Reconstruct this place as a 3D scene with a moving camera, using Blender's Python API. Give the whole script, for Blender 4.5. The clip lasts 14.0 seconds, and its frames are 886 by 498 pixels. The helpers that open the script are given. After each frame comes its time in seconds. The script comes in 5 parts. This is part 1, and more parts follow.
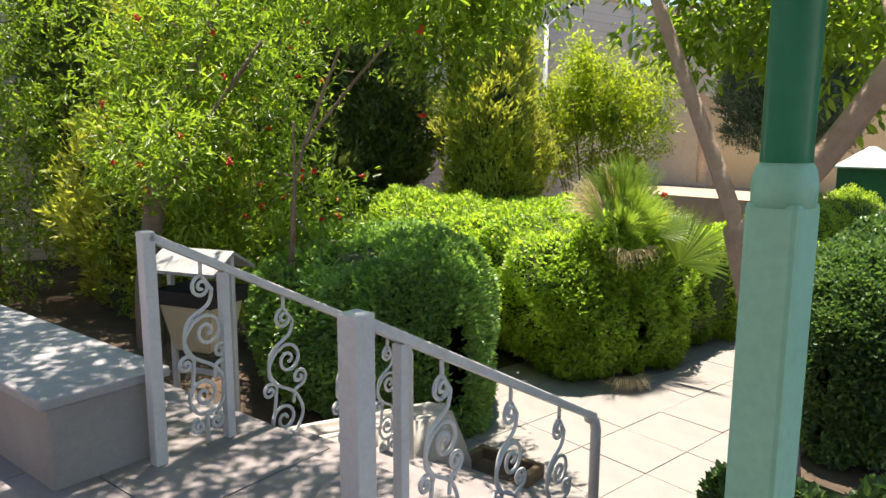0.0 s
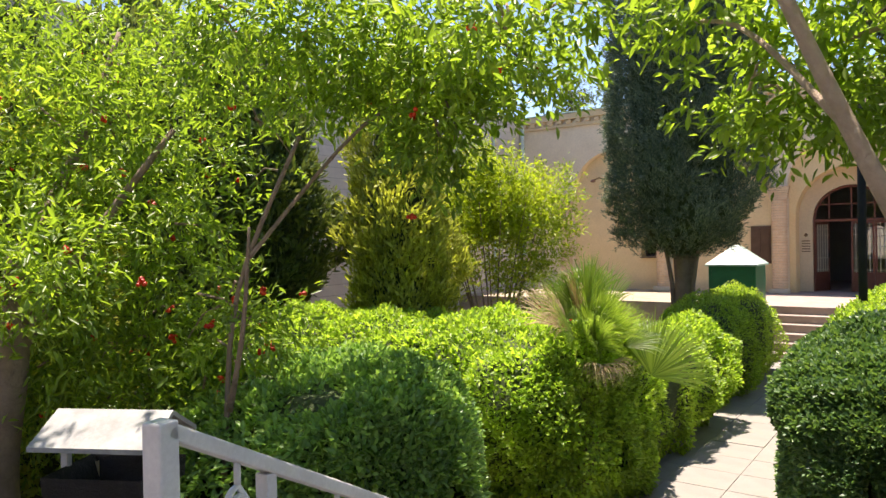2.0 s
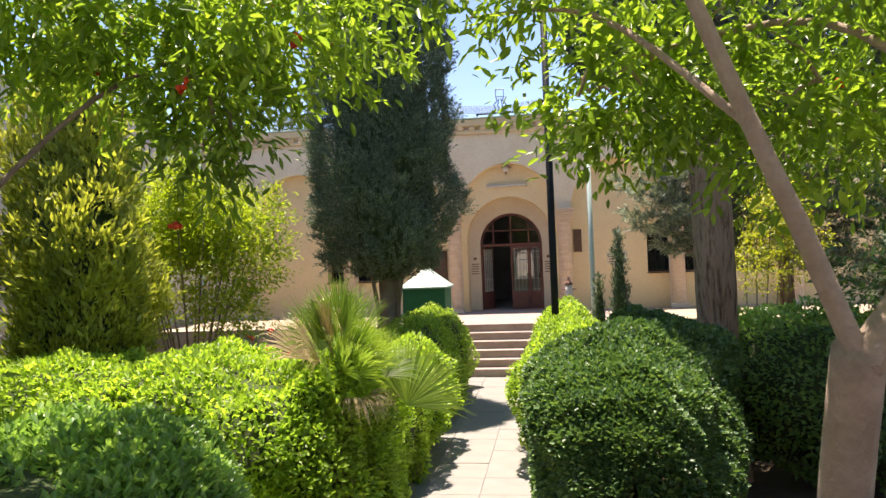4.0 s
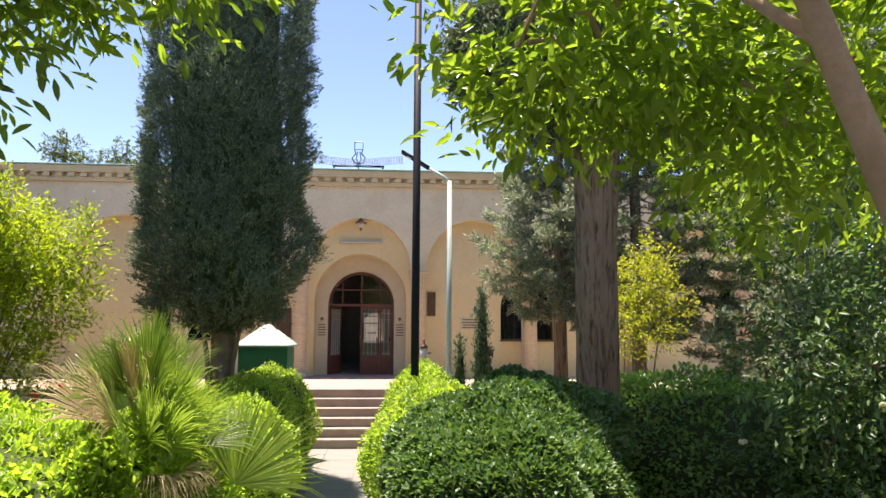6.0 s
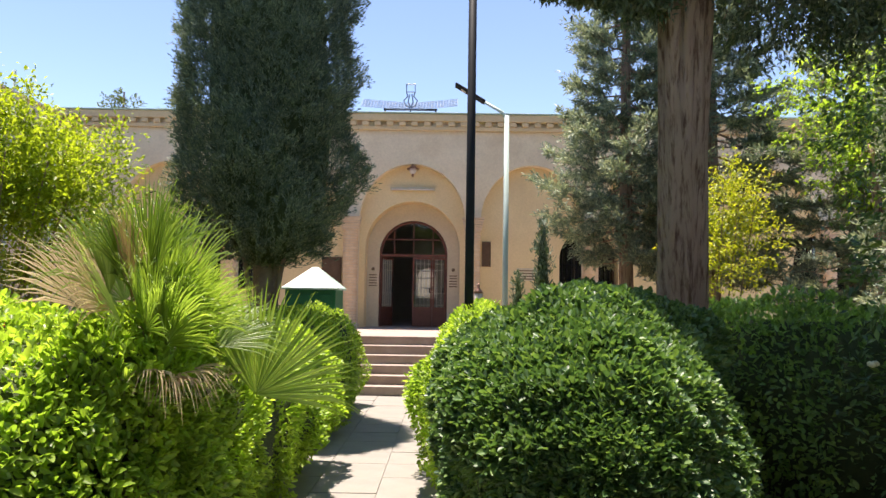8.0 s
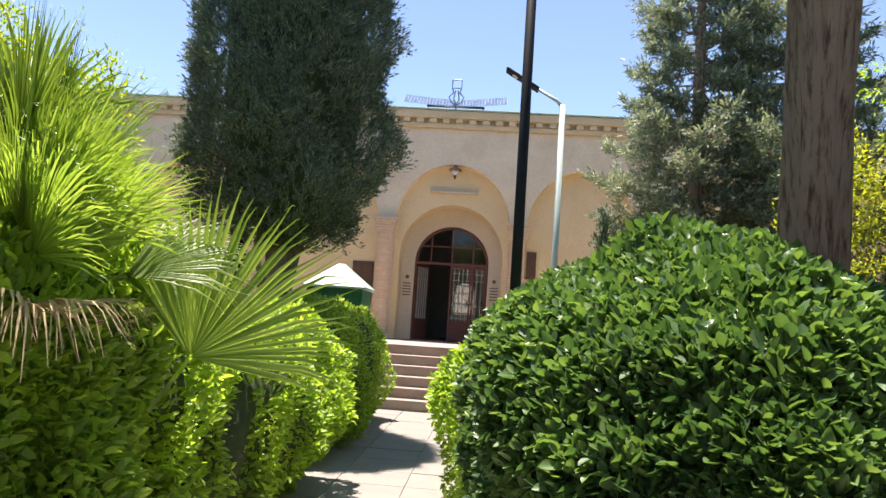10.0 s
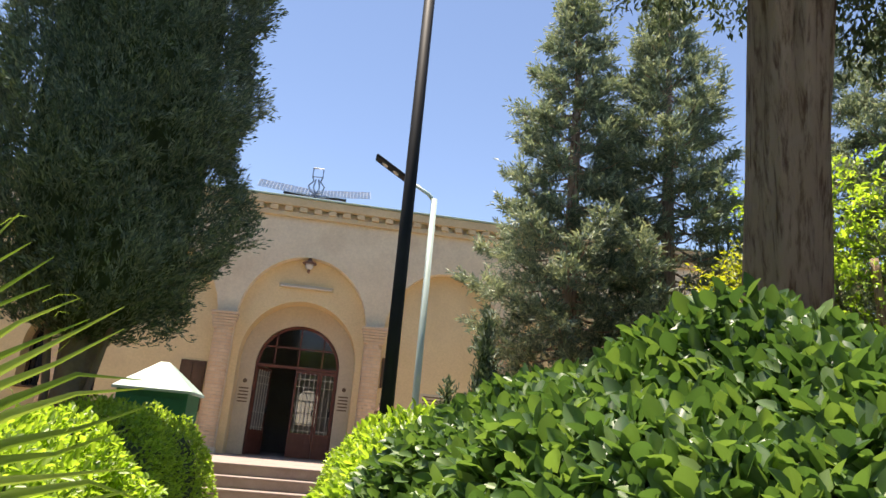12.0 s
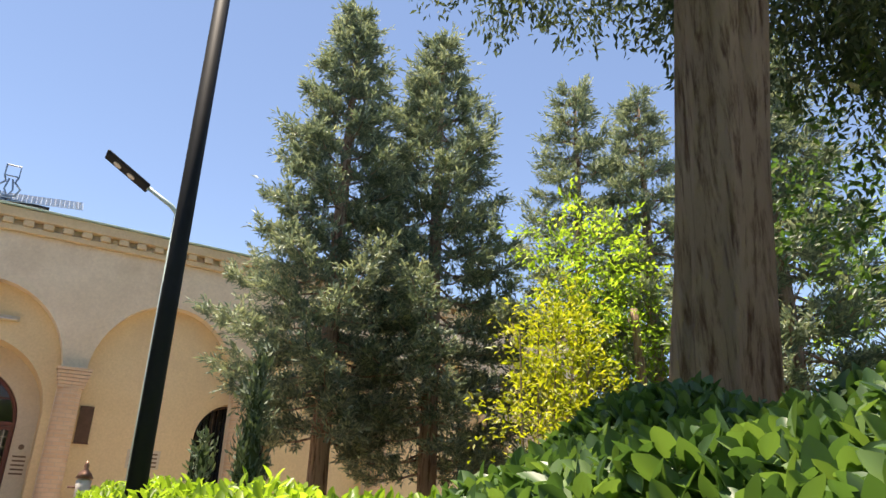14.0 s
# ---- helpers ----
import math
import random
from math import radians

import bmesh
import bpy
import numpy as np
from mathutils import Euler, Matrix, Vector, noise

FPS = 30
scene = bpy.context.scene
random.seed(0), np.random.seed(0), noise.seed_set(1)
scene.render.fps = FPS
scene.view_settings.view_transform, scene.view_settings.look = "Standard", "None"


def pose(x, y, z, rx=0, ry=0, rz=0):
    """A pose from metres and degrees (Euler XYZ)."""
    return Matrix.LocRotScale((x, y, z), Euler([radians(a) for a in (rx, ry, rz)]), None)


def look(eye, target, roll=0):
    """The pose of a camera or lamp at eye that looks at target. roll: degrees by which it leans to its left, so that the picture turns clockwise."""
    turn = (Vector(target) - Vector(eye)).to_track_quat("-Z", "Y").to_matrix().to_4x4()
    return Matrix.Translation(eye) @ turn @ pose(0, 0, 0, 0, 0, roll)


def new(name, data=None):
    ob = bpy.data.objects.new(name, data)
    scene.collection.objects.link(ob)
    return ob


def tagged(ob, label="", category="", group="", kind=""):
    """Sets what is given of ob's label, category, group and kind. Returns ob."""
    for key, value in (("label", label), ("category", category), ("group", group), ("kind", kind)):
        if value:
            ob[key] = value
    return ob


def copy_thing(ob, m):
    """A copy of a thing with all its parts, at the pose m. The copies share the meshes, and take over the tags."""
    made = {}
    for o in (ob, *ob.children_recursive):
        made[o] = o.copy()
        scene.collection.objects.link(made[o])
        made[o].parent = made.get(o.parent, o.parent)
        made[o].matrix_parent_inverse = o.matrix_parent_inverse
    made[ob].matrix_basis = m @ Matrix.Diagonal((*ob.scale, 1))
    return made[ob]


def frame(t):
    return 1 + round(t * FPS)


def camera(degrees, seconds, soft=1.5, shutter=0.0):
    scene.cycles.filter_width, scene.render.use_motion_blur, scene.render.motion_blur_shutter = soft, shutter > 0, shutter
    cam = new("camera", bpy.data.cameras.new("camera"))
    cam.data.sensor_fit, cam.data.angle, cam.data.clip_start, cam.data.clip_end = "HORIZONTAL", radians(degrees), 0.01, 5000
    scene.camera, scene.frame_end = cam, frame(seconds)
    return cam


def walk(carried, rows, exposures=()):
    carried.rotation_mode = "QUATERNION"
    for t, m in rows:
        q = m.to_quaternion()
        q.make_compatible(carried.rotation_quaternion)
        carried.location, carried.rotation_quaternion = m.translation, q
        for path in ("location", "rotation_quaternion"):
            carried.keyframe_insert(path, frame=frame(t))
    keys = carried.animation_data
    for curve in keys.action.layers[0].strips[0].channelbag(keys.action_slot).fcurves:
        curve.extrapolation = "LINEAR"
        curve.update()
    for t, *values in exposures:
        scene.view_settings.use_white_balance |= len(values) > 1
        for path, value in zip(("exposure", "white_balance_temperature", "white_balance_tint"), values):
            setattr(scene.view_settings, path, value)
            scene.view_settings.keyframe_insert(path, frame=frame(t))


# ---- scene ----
cam = camera(64.6, 14.0)

PATH = [
    (0, (1.884, 0.796, 1.492), (0.381, 2.075, 1.175), 0.2),
    (0.5, (1.431, 0.8, 1.515), (-0.116, 2.047, 1.286), -0.1),
    (1, (1.015, 0.771, 1.511), (-0.408, 2.169, 1.366), -0.0),
    (1.5, (0.681, 0.735, 1.497), (-0.612, 2.259, 1.435), -1.1),
    (2, (0.243, 0.833, 1.486), (-0.932, 2.451, 1.469), -1.1),
    (2.5, (-0.156, 0.906, 1.45), (-1.187, 2.62, 1.452), -1.1),
    (3, (-0.458, 0.983, 1.446), (-1.275, 2.809, 1.462), -1.6),
    (3.5, (-0.65, 1.115, 1.433), (-1.211, 3.034, 1.452), -2.1),
    (4, (-0.809, 1.263, 1.435), (-1.11, 3.24, 1.474), -2.2),
    (4.2, (-0.877, 1.339, 1.451), (-1.083, 3.328, 1.499), -2.3),
    (6.3, (-1.075, 2.611, 1.197), (-0.93, 4.592, 1.433), 0.4),
    (6.5, (-1.065, 2.708, 1.176), (-0.95, 4.692, 1.4), 0.5),
    (7, (-1.049, 2.91, 1.008), (-1.015, 4.902, 1.183), 0.6),
    (7.5, (-1.043, 3.127, 0.896), (-1.067, 5.121, 1.043), 0.4),
    (7.7, (-1.042, 3.231, 0.829), (-1.063, 5.226, 0.969), 0.6),
    (9.8, (-1.048, 4.817, 0.302), (-1.127, 6.806, 0.492), 3.7),
    (10, (-1.058, 4.976, 0.317), (-1.188, 6.96, 0.533), 3.9),
    (10.5, (-1.133, 5.366, 0.322), (-1.356, 7.333, 0.608), 4.1),
    (11, (-1.192, 5.733, 0.363), (-1.399, 7.688, 0.731), 4.3),
    (11.5, (-1.19, 6.067, 0.377), (-1.233, 8.014, 0.834), 4.7),
    (12, (-1.255, 6.354, 0.406), (-0.981, 8.259, 0.952), 5.1),
    (12.5, (-1.413, 6.633, 0.459), (-0.801, 8.432, 1.082), 4.4),
    (13, (-1.411, 7.019, 0.464), (-0.606, 8.719, 1.144), 3.3),
    (13.5, (-1.413, 7.398, 0.483), (-0.507, 9.029, 1.203), 2.7),
    (14, (-1.562, 7.767, 0.511), (-0.567, 9.346, 1.23), 1.8),
]
walk(cam, [(t, look(eye, target, roll)) for t, eye, target, roll in PATH], [(0, 1.46, 7100, 15), (1.5, 1.42, 7300, 18), (4.2, 1.46, 7300, 19), (7.5, 1.38, 7200, 18), (10, 1.48, 7000, 18), (10.5, 1.44, 7000, 18), (11.5, 1.22, 7300, 16), (14, 1.30, 7700, 14)])

# ---- light ----
SUN_DIR = Vector((-0.12, 0.12, 0.98)).normalized()
world = bpy.data.worlds.new("sky")
scene.world = world
world.use_nodes = True
wn = world.node_tree
sky = wn.nodes.new("ShaderNodeTexSky")
sky.sky_type = "NISHITA"
sky.sun_disc = False
sky.sun_elevation = math.asin(SUN_DIR.z)
sky.sun_rotation = math.atan2(SUN_DIR.x, SUN_DIR.y)
sky.air_density, sky.dust_density, sky.ozone_density = 0.85, 0.05, 1.8
sky.altitude = 1600
wn.links.new(sky.outputs[0], wn.nodes["Background"].inputs[0])
wn.nodes["Background"].inputs[1].default_value = 0.125
sun_data = bpy.data.lights.new("sun", "SUN")
sun_data.energy, sun_data.angle, sun_data.color = 4.4, radians(0.53), (1.0, 0.95, 0.87)
sun = new("sun", sun_data)
sun.matrix_world = look((0, 0, 30), Vector((0, 0, 30)) - SUN_DIR)

# ---- materials ----
def nodes_of(name):
    m = bpy.data.materials.new(name)
    m.use_nodes = True
    return m, m.node_tree, m.node_tree.nodes["Principled BSDF"]


def ramp(nt, fac, stops):
    r = nt.nodes.new("ShaderNodeValToRGB")
    els = r.color_ramp.elements
    while len(els) < len(stops):
        els.new(0.5)
    for e, (p, c) in zip(els, stops):
        e.position, e.color = p, (*c, 1)
    nt.links.new(fac, r.inputs[0])
    return r.outputs[0]


def coords(nt):
    return nt.nodes.new("ShaderNodeTexCoord").outputs["Object"]


def noise_tex(nt, scale, detail=4.0, rough=0.6, vec=None):
    n = nt.nodes.new("ShaderNodeTexNoise")
    n.inputs["Scale"].default_value, n.inputs["Detail"].default_value, n.inputs["Roughness"].default_value = scale, detail, rough
    if vec is not None:
        nt.links.new(vec, n.inputs["Vector"])
    return n.outputs["Fac"]


def mixc(nt, fac, a, b, mode="MIX"):
    m = nt.nodes.new("ShaderNodeMix")
    m.data_type, m.blend_type = "RGBA", mode
    if isinstance(fac, float):
        m.inputs[0].default_value = fac
    else:
        nt.links.new(fac, m.inputs[0])
    for sock, v in ((m.inputs[6], a), (m.inputs[7], b)):
        if isinstance(v, tuple):
            sock.default_value = (*v, 1)
        else:
            nt.links.new(v, sock)
    return m.outputs[2]


def bump(nt, bsdf, height, strength=0.3, dist=0.02):
    b = nt.nodes.new("ShaderNodeBump")
    b.inputs["Strength"].default_value, b.inputs["Distance"].default_value = strength, dist
    nt.links.new(height, b.inputs["Height"])
    nt.links.new(b.outputs[0], bsdf.inputs["Normal"])


def surface(name, c1, c2, scale=3.0, rough=0.8, grain=40.0, strength=0.25, dist=0.01, metal=0.0, stain=None, spec=0.4):
    """Mottled surface: two colours at a broad scale, fine grain, optional stains, fine relief."""
    m, nt, b = nodes_of(name)
    v = coords(nt)
    broad = noise_tex(nt, scale, 5, 0.65, v)
    fine = noise_tex(nt, grain, 6, 0.7, v)
    col = ramp(nt, broad, [(0.3, c1), (0.7, c2)])
    col = mixc(nt, 0.35, col, ramp(nt, fine, [(0.3, (0.55, 0.55, 0.55)), (0.7, (1.0, 1.0, 1.0))]), "MULTIPLY")
    if stain:
        col = mixc(nt, ramp(nt, noise_tex(nt, scale * 0.45, 8, 0.75, v), [(0.52, (0, 0, 0)), (0.72, (0.8, 0.8, 0.8))]), col, stain)
    nt.links.new(col, b.inputs["Base Color"])
    b.inputs["Roughness"].default_value, b.inputs["Metallic"].default_value = rough, metal
    b.inputs["Specular IOR Level"].default_value = spec
    bump(nt, b, fine, strength, dist)
    return m


def leaf_material(name, dark, mid, light, trans=0.4, rough=0.42, tcol=None, spec=0.5):
    m, nt, b = nodes_of(name)
    g = nt.nodes.new("ShaderNodeNewGeometry")
    col = ramp(nt, g.outputs["Random Per Island"], [(0.0, dark), (0.5, mid), (1.0, light)])
    patch = noise_tex(nt, 1.7, 3, 0.5, coords(nt))
    col = mixc(nt, 0.6, col, ramp(nt, patch, [(0.35, (0.8, 0.86, 0.8)), (0.65, (1.5, 1.42, 1.3))]), "MULTIPLY")
    nt.links.new(col, b.inputs["Base Color"])
    b.inputs["Roughness"].default_value = rough
    b.inputs["Specular IOR Level"].default_value = spec
    t = nt.nodes.new("ShaderNodeBsdfTranslucent")
    tc = mixc(nt, 1.0, col, tcol or (2.1, 2.1, 0.9), "MULTIPLY")
    nt.links.new(tc, t.inputs[0])
    mix = nt.nodes.new("ShaderNodeMixShader")
    mix.inputs[0].default_value = trans
    nt.links.new(b.outputs[0], mix.inputs[1])
    nt.links.new(t.outputs[0], mix.inputs[2])
    nt.links.new(mix.outputs[0], nt.nodes["Material Output"].inputs[0])
    return m


def brick_material(name, c1, c2, mortar, scale, row, width, axis_flip=True):
    m, nt, b = nodes_of(name)
    v = coords(nt)
    mp = nt.nodes.new("ShaderNodeMapping")
    nt.links.new(v, mp.inputs[0])
    mp.inputs["Rotation"].default_value = (radians(90), 0, 0) if axis_flip else (radians(90), 0, radians(90))
    t = nt.nodes.new("ShaderNodeTexBrick")
    nt.links.new(mp.outputs[0], t.inputs[0])
    t.inputs["Scale"].default_value, t.inputs["Brick Width"].default_value, t.inputs["Row Height"].default_value = scale, width, row
    t.inputs["Mortar Size"].default_value = row * 0.1
    t.inputs["Color1"].default_value, t.inputs["Color2"].default_value, t.inputs["Mortar"].default_value = (*c1, 1), (*c2, 1), (*mortar, 1)
    col = mixc(nt, 0.3, t.outputs[0], ramp(nt, noise_tex(nt, 9, 6, 0.7, v), [(0.3, (0.6, 0.6, 0.6)), (0.7, (1, 1, 1))]), "MULTIPLY")
    nt.links.new(col, b.inputs["Base Color"])
    b.inputs["Roughness"].default_value = 0.85
    bump(nt, b, t.outputs["Fac"], -0.4, 0.01)
    return m


# Recess ochre, its yellow deepened for warm light bounced off the terrace.
PLASTER = surface("bounce_warmed_ochre_plaster", (0.80, 0.605, 0.34), (0.86, 0.67, 0.39), 0.9, 0.9, 22, 0.2, 0.01, stain=(0.64, 0.48, 0.29))
PLASTER_TOP = surface("weathered_mud_plaster", (0.78, 0.64, 0.45), (0.86, 0.72, 0.52), 1.6, 0.92, 16, 0.35, 0.015, stain=(0.60, 0.46, 0.30))
PLASTER_PALE = surface("pale_plaster", (0.66, 0.55, 0.40), (0.72, 0.62, 0.46), 1.2, 0.9, 22, 0.2, 0.01)
CORNICE = surface("cornice_plaster", (0.66, 0.49, 0.28), (0.74, 0.57, 0.35), 2.5, 0.9, 25, 0.3, 0.01)
BRICK = brick_material("column_brick", (0.70, 0.48, 0.30), (0.74, 0.54, 0.36), (0.62, 0.48, 0.34), 1.0, 0.07, 0.22)
WING_BRICK = brick_material("wing_brick", (0.60, 0.52, 0.42), (0.66, 0.58, 0.47), (0.46, 0.40, 0.33), 1.0, 0.09, 0.26, False)
PAVING = surface("paving_stone", (0.245, 0.23, 0.21), (0.31, 0.293, 0.27), 2.2, 0.85, 60, 0.2, 0.004, stain=(0.24, 0.21, 0.175))
PLATFORM = surface("grey_stone_floor", (0.22, 0.195, 0.19), (0.285, 0.255, 0.25), 2.6, 0.75, 50, 0.15, 0.004, stain=(0.36, 0.32, 0.30))
STEP = surface("pinkish_step_stone", (0.34, 0.265, 0.23), (0.43, 0.345, 0.305), 3.0, 0.8, 50, 0.2, 0.004, stain=(0.25, 0.185, 0.16))
EARTH = surface("dry_pale_earth", (0.38, 0.31, 0.22), (0.48, 0.40, 0.29), 3.0, 0.95, 30, 0.6, 0.02, stain=(0.2, 0.15, 0.1))
CONCRETE = surface("bench_render", (0.29, 0.265, 0.255), (0.36, 0.335, 0.32), 2.2, 0.85, 45, 0.25, 0.006, stain=(0.30, 0.28, 0.26))
COPING = surface("bench_slab_stone", (0.33, 0.32, 0.33), (0.40, 0.39, 0.39), 2.8, 0.6, 40, 0.12, 0.004, stain=(0.42, 0.40, 0.40))
SOIL = surface("garden_soil", (0.07, 0.05, 0.035), (0.13, 0.09, 0.06), 3.5, 0.95, 25, 0.7, 0.04, stain=(0.16, 0.11, 0.06))
WHITE_PAINT = surface("grey_white_paint", (0.55, 0.55, 0.56), (0.66, 0.66, 0.66), 6.0, 0.45, 60, 0.08, 0.002, stain=(0.45, 0.44, 0.43))
MINT = surface("mint_green_paint", (0.26, 0.58, 0.43), (0.30, 0.63, 0.47), 5.0, 0.4, 70, 0.06, 0.002)
MINT_DARK = surface("deep_green_paint", (0.03, 0.24, 0.14), (0.04, 0.29, 0.17), 4.0, 0.3, 70, 0.05, 0.002)
BLACK_METAL = surface("black_painted_steel", (0.012, 0.014, 0.016), (0.02, 0.022, 0.026), 5, 0.6, 60, 0.05, 0.002, spec=0.2)
POLE_PALE = surface("pale_green_pole_paint", (0.50, 0.62, 0.56), (0.56, 0.68, 0.62), 4, 0.45, 60, 0.05, 0.002)
HUT_GREEN = surface("green_sheet_metal", (0.015, 0.13, 0.06), (0.02, 0.17, 0.08), 4, 0.45, 50, 0.05, 0.002)
HUT_ROOF = surface("pale_green_roof_sheet", (0.38, 0.53, 0.45), (0.46, 0.60, 0.52), 4, 0.5, 50, 0.05, 0.002)
DOOR_STEEL = surface("brown_red_steel", (0.13, 0.045, 0.03), (0.19, 0.07, 0.05), 5, 0.5, 50, 0.1, 0.003)
DARK_WOOD = surface("dark_brown_wood", (0.10, 0.055, 0.03), (0.15, 0.085, 0.05), 6, 0.6, 60, 0.2, 0.003)
GRILLE = surface("grille_paint", (0.66, 0.62, 0.52), (0.76, 0.72, 0.62), 6, 0.5, 50, 0.1, 0.002)
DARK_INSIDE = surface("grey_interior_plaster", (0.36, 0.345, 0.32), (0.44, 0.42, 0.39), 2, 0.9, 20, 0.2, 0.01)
LETTER = surface("brown_writing", (0.16, 0.10, 0.06), (0.2, 0.13, 0.08), 8, 0.7, 50, 0.05, 0.002)
LAMP_METAL = surface("coppery_lamp_metal", (0.24, 0.13, 0.09), (0.32, 0.18, 0.13), 8, 0.4, 60, 0.1, 0.002, metal=0.4)
FIXTURE = surface("cream_fixture", (0.62, 0.50, 0.33), (0.68, 0.56, 0.38), 8, 0.5, 60, 0.05, 0.002)
FROSTED = surface("frosted_shade", (0.72, 0.66, 0.62), (0.78, 0.72, 0.68), 8, 0.3, 60, 0.05, 0.002)
def bark_material(name, c1, c2, groove, scale):
    """Bark with long upright ridges and dark grooves."""
    m, nt, b = nodes_of(name)
    mp = nt.nodes.new("ShaderNodeMapping")
    mp.inputs["Scale"].default_value = (1.0, 1.0, 0.10)
    nt.links.new(coords(nt), mp.inputs[0])
    ridge = noise_tex(nt, scale, 7, 0.65, mp.outputs[0])
    broad = noise_tex(nt, 3.0, 4, 0.6, coords(nt))
    col = mixc(nt, broad, c1, c2)
    col = mixc(nt, ramp(nt, ridge, [(0.36, (1, 1, 1)), (0.52, (0, 0, 0))]), col, groove)
    nt.links.new(col, b.inputs["Base Color"])
    b.inputs["Roughness"].default_value = 0.95
    b.inputs["Specular IOR Level"].default_value = 0.2
    bump(nt, b, ridge, 1.0, 0.05)
    return m


BARK = bark_material("red_brown_bark", (0.38, 0.25, 0.18), (0.50, 0.36, 0.27), (0.16, 0.09, 0.06), 26)
BARK_TAN = surface("tan_bark", (0.40, 0.29, 0.22), (0.54, 0.41, 0.33), 5.0, 0.95, 30, 0.8, 0.03, stain=(0.28, 0.19, 0.14))
BARK_GREY = surface("grey_brown_bark", (0.22, 0.16, 0.12), (0.33, 0.25, 0.19), 5.0, 0.95, 35, 0.7, 0.03, stain=(0.12, 0.08, 0.06))
# Dark green of the inner shells, painted for the shade between leaves.
CORE_SHADE = surface("shaded_core_green", (0.045, 0.068, 0.026), (0.085, 0.115, 0.042), 7, 0.95, 40, 0.8, 0.03)
TWIG_DRY = surface("dry_twigs", (0.14, 0.09, 0.05), (0.22, 0.15, 0.09), 7, 0.9, 40, 0.5, 0.01)
BIN_BODY = surface("cream_plastic_bin", (0.50, 0.42, 0.26), (0.56, 0.48, 0.31), 4, 0.55, 50, 0.08, 0.003, stain=(0.42, 0.35, 0.24))
BIN_LID = surface("worn_white_bin_lid", (0.26, 0.265, 0.265), (0.40, 0.405, 0.405), 6, 0.6, 30, 0.3, 0.006, stain=(0.17, 0.165, 0.155))
BAG = surface("black_bin_bag", (0.012, 0.012, 0.013), (0.02, 0.02, 0.022), 6, 0.3, 30, 0.7, 0.02)
CHEEK = surface("whitewashed_cheek", (0.44, 0.415, 0.38), (0.54, 0.51, 0.465), 3, 0.8, 40, 0.3, 0.006, stain=(0.42, 0.36, 0.30))
SOLAR = surface("blue_grey_panel", (0.16, 0.22, 0.32), (0.22, 0.29, 0.40), 3, 0.35, 40, 0.05, 0.002)
RED_FLOWER = leaf_material("red_blossom", (0.45, 0.02, 0.01), (0.65, 0.04, 0.02), (0.75, 0.09, 0.03), 0.3, 0.5, (1.3, 0.8, 0.6))
CREAM_FLOWER = leaf_material("cream_blossom", (0.55, 0.54, 0.36), (0.66, 0.65, 0.46), (0.75, 0.74, 0.58), 0.3, 0.6, (1.1, 1.1, 0.9))
L_PRIVET = leaf_material("glossy_privet_leaf", (0.045, 0.095, 0.042), (0.075, 0.148, 0.055), (0.16, 0.25, 0.08), 0.26, 0.42, (1.9, 2.0, 0.9))
L_PRIVET_DARK = leaf_material("dark_privet_leaf", (0.1, 0.19, 0.07), (0.155, 0.275, 0.092), (0.24, 0.375, 0.125), 0.4, 0.3)
L_BRIGHT = leaf_material("young_privet_leaf", (0.135, 0.215, 0.035), (0.2, 0.31, 0.05), (0.31, 0.415, 0.085), 0.5, 0.4)
L_POMEGRANATE = leaf_material("pomegranate_leaf", (0.082, 0.14, 0.026), (0.128, 0.205, 0.036), (0.2, 0.285, 0.052), 0.5, 0.36, (2.35, 2.3, 0.9))
L_SHRUB = leaf_material("yellow_green_leaf", (0.145, 0.2, 0.02), (0.21, 0.275, 0.028), (0.29, 0.35, 0.045), 0.48, 0.45)
L_YELLOW = leaf_material("golden_leaf", (0.16, 0.2, 0.02), (0.24, 0.275, 0.03), (0.37, 0.365, 0.05), 0.42, 0.45)
L_CYPRESS = leaf_material("cypress_spray", (0.07, 0.105, 0.08), (0.115, 0.16, 0.115), (0.23, 0.275, 0.19), 0.16, 0.6, (1.6, 1.6, 0.9), 0.3)
L_THUJA = leaf_material("thuja_spray", (0.19, 0.22, 0.05), (0.28, 0.31, 0.07), (0.40, 0.42, 0.105), 0.42, 0.55, (1.9, 1.9, 0.8), 0.3)
L_THUJA_DARK = leaf_material("dark_thuja_spray", (0.06, 0.09, 0.034), (0.09, 0.13, 0.042), (0.14, 0.18, 0.06), 0.25, 0.55, (1.9, 1.8, 0.8), 0.3)
L_SPRUCE = leaf_material("blue_green_needle", (0.12, 0.165, 0.14), (0.22, 0.27, 0.215), (0.42, 0.46, 0.34), 0.2, 0.55, (1.5, 1.5, 1.0), 0.3)
L_PALM = leaf_material("palm_blade", (0.105, 0.165, 0.045), (0.16, 0.235, 0.06), (0.24, 0.31, 0.11), 0.5, 0.38, (2.2, 2.3, 0.8))
L_PALM_DRY = leaf_material("dry_palm_blade", (0.26, 0.19, 0.10), (0.36, 0.27, 0.15), (0.46, 0.37, 0.22), 0.25, 0.7, (1.3, 1.2, 0.9))
GLASS, _gt, _gb = nodes_of("dark_window_glass")
_gb.inputs["Base Color"].default_value = (0.02, 0.022, 0.025, 1)
_gb.inputs["Roughness"].default_value = 0.06
_gb.inputs["Specular IOR Level"].default_value = 0.8
CLEAR, _ct, _cb = nodes_of("clear_pane")
_cb.inputs["Base Color"].default_value = (0.85, 0.88, 0.86, 1)
_cb.inputs["Roughness"].default_value = 0.03
_cb.inputs["Transmission Weight"].default_value = 1.0
_cb.inputs["IOR"].default_value = 1.3

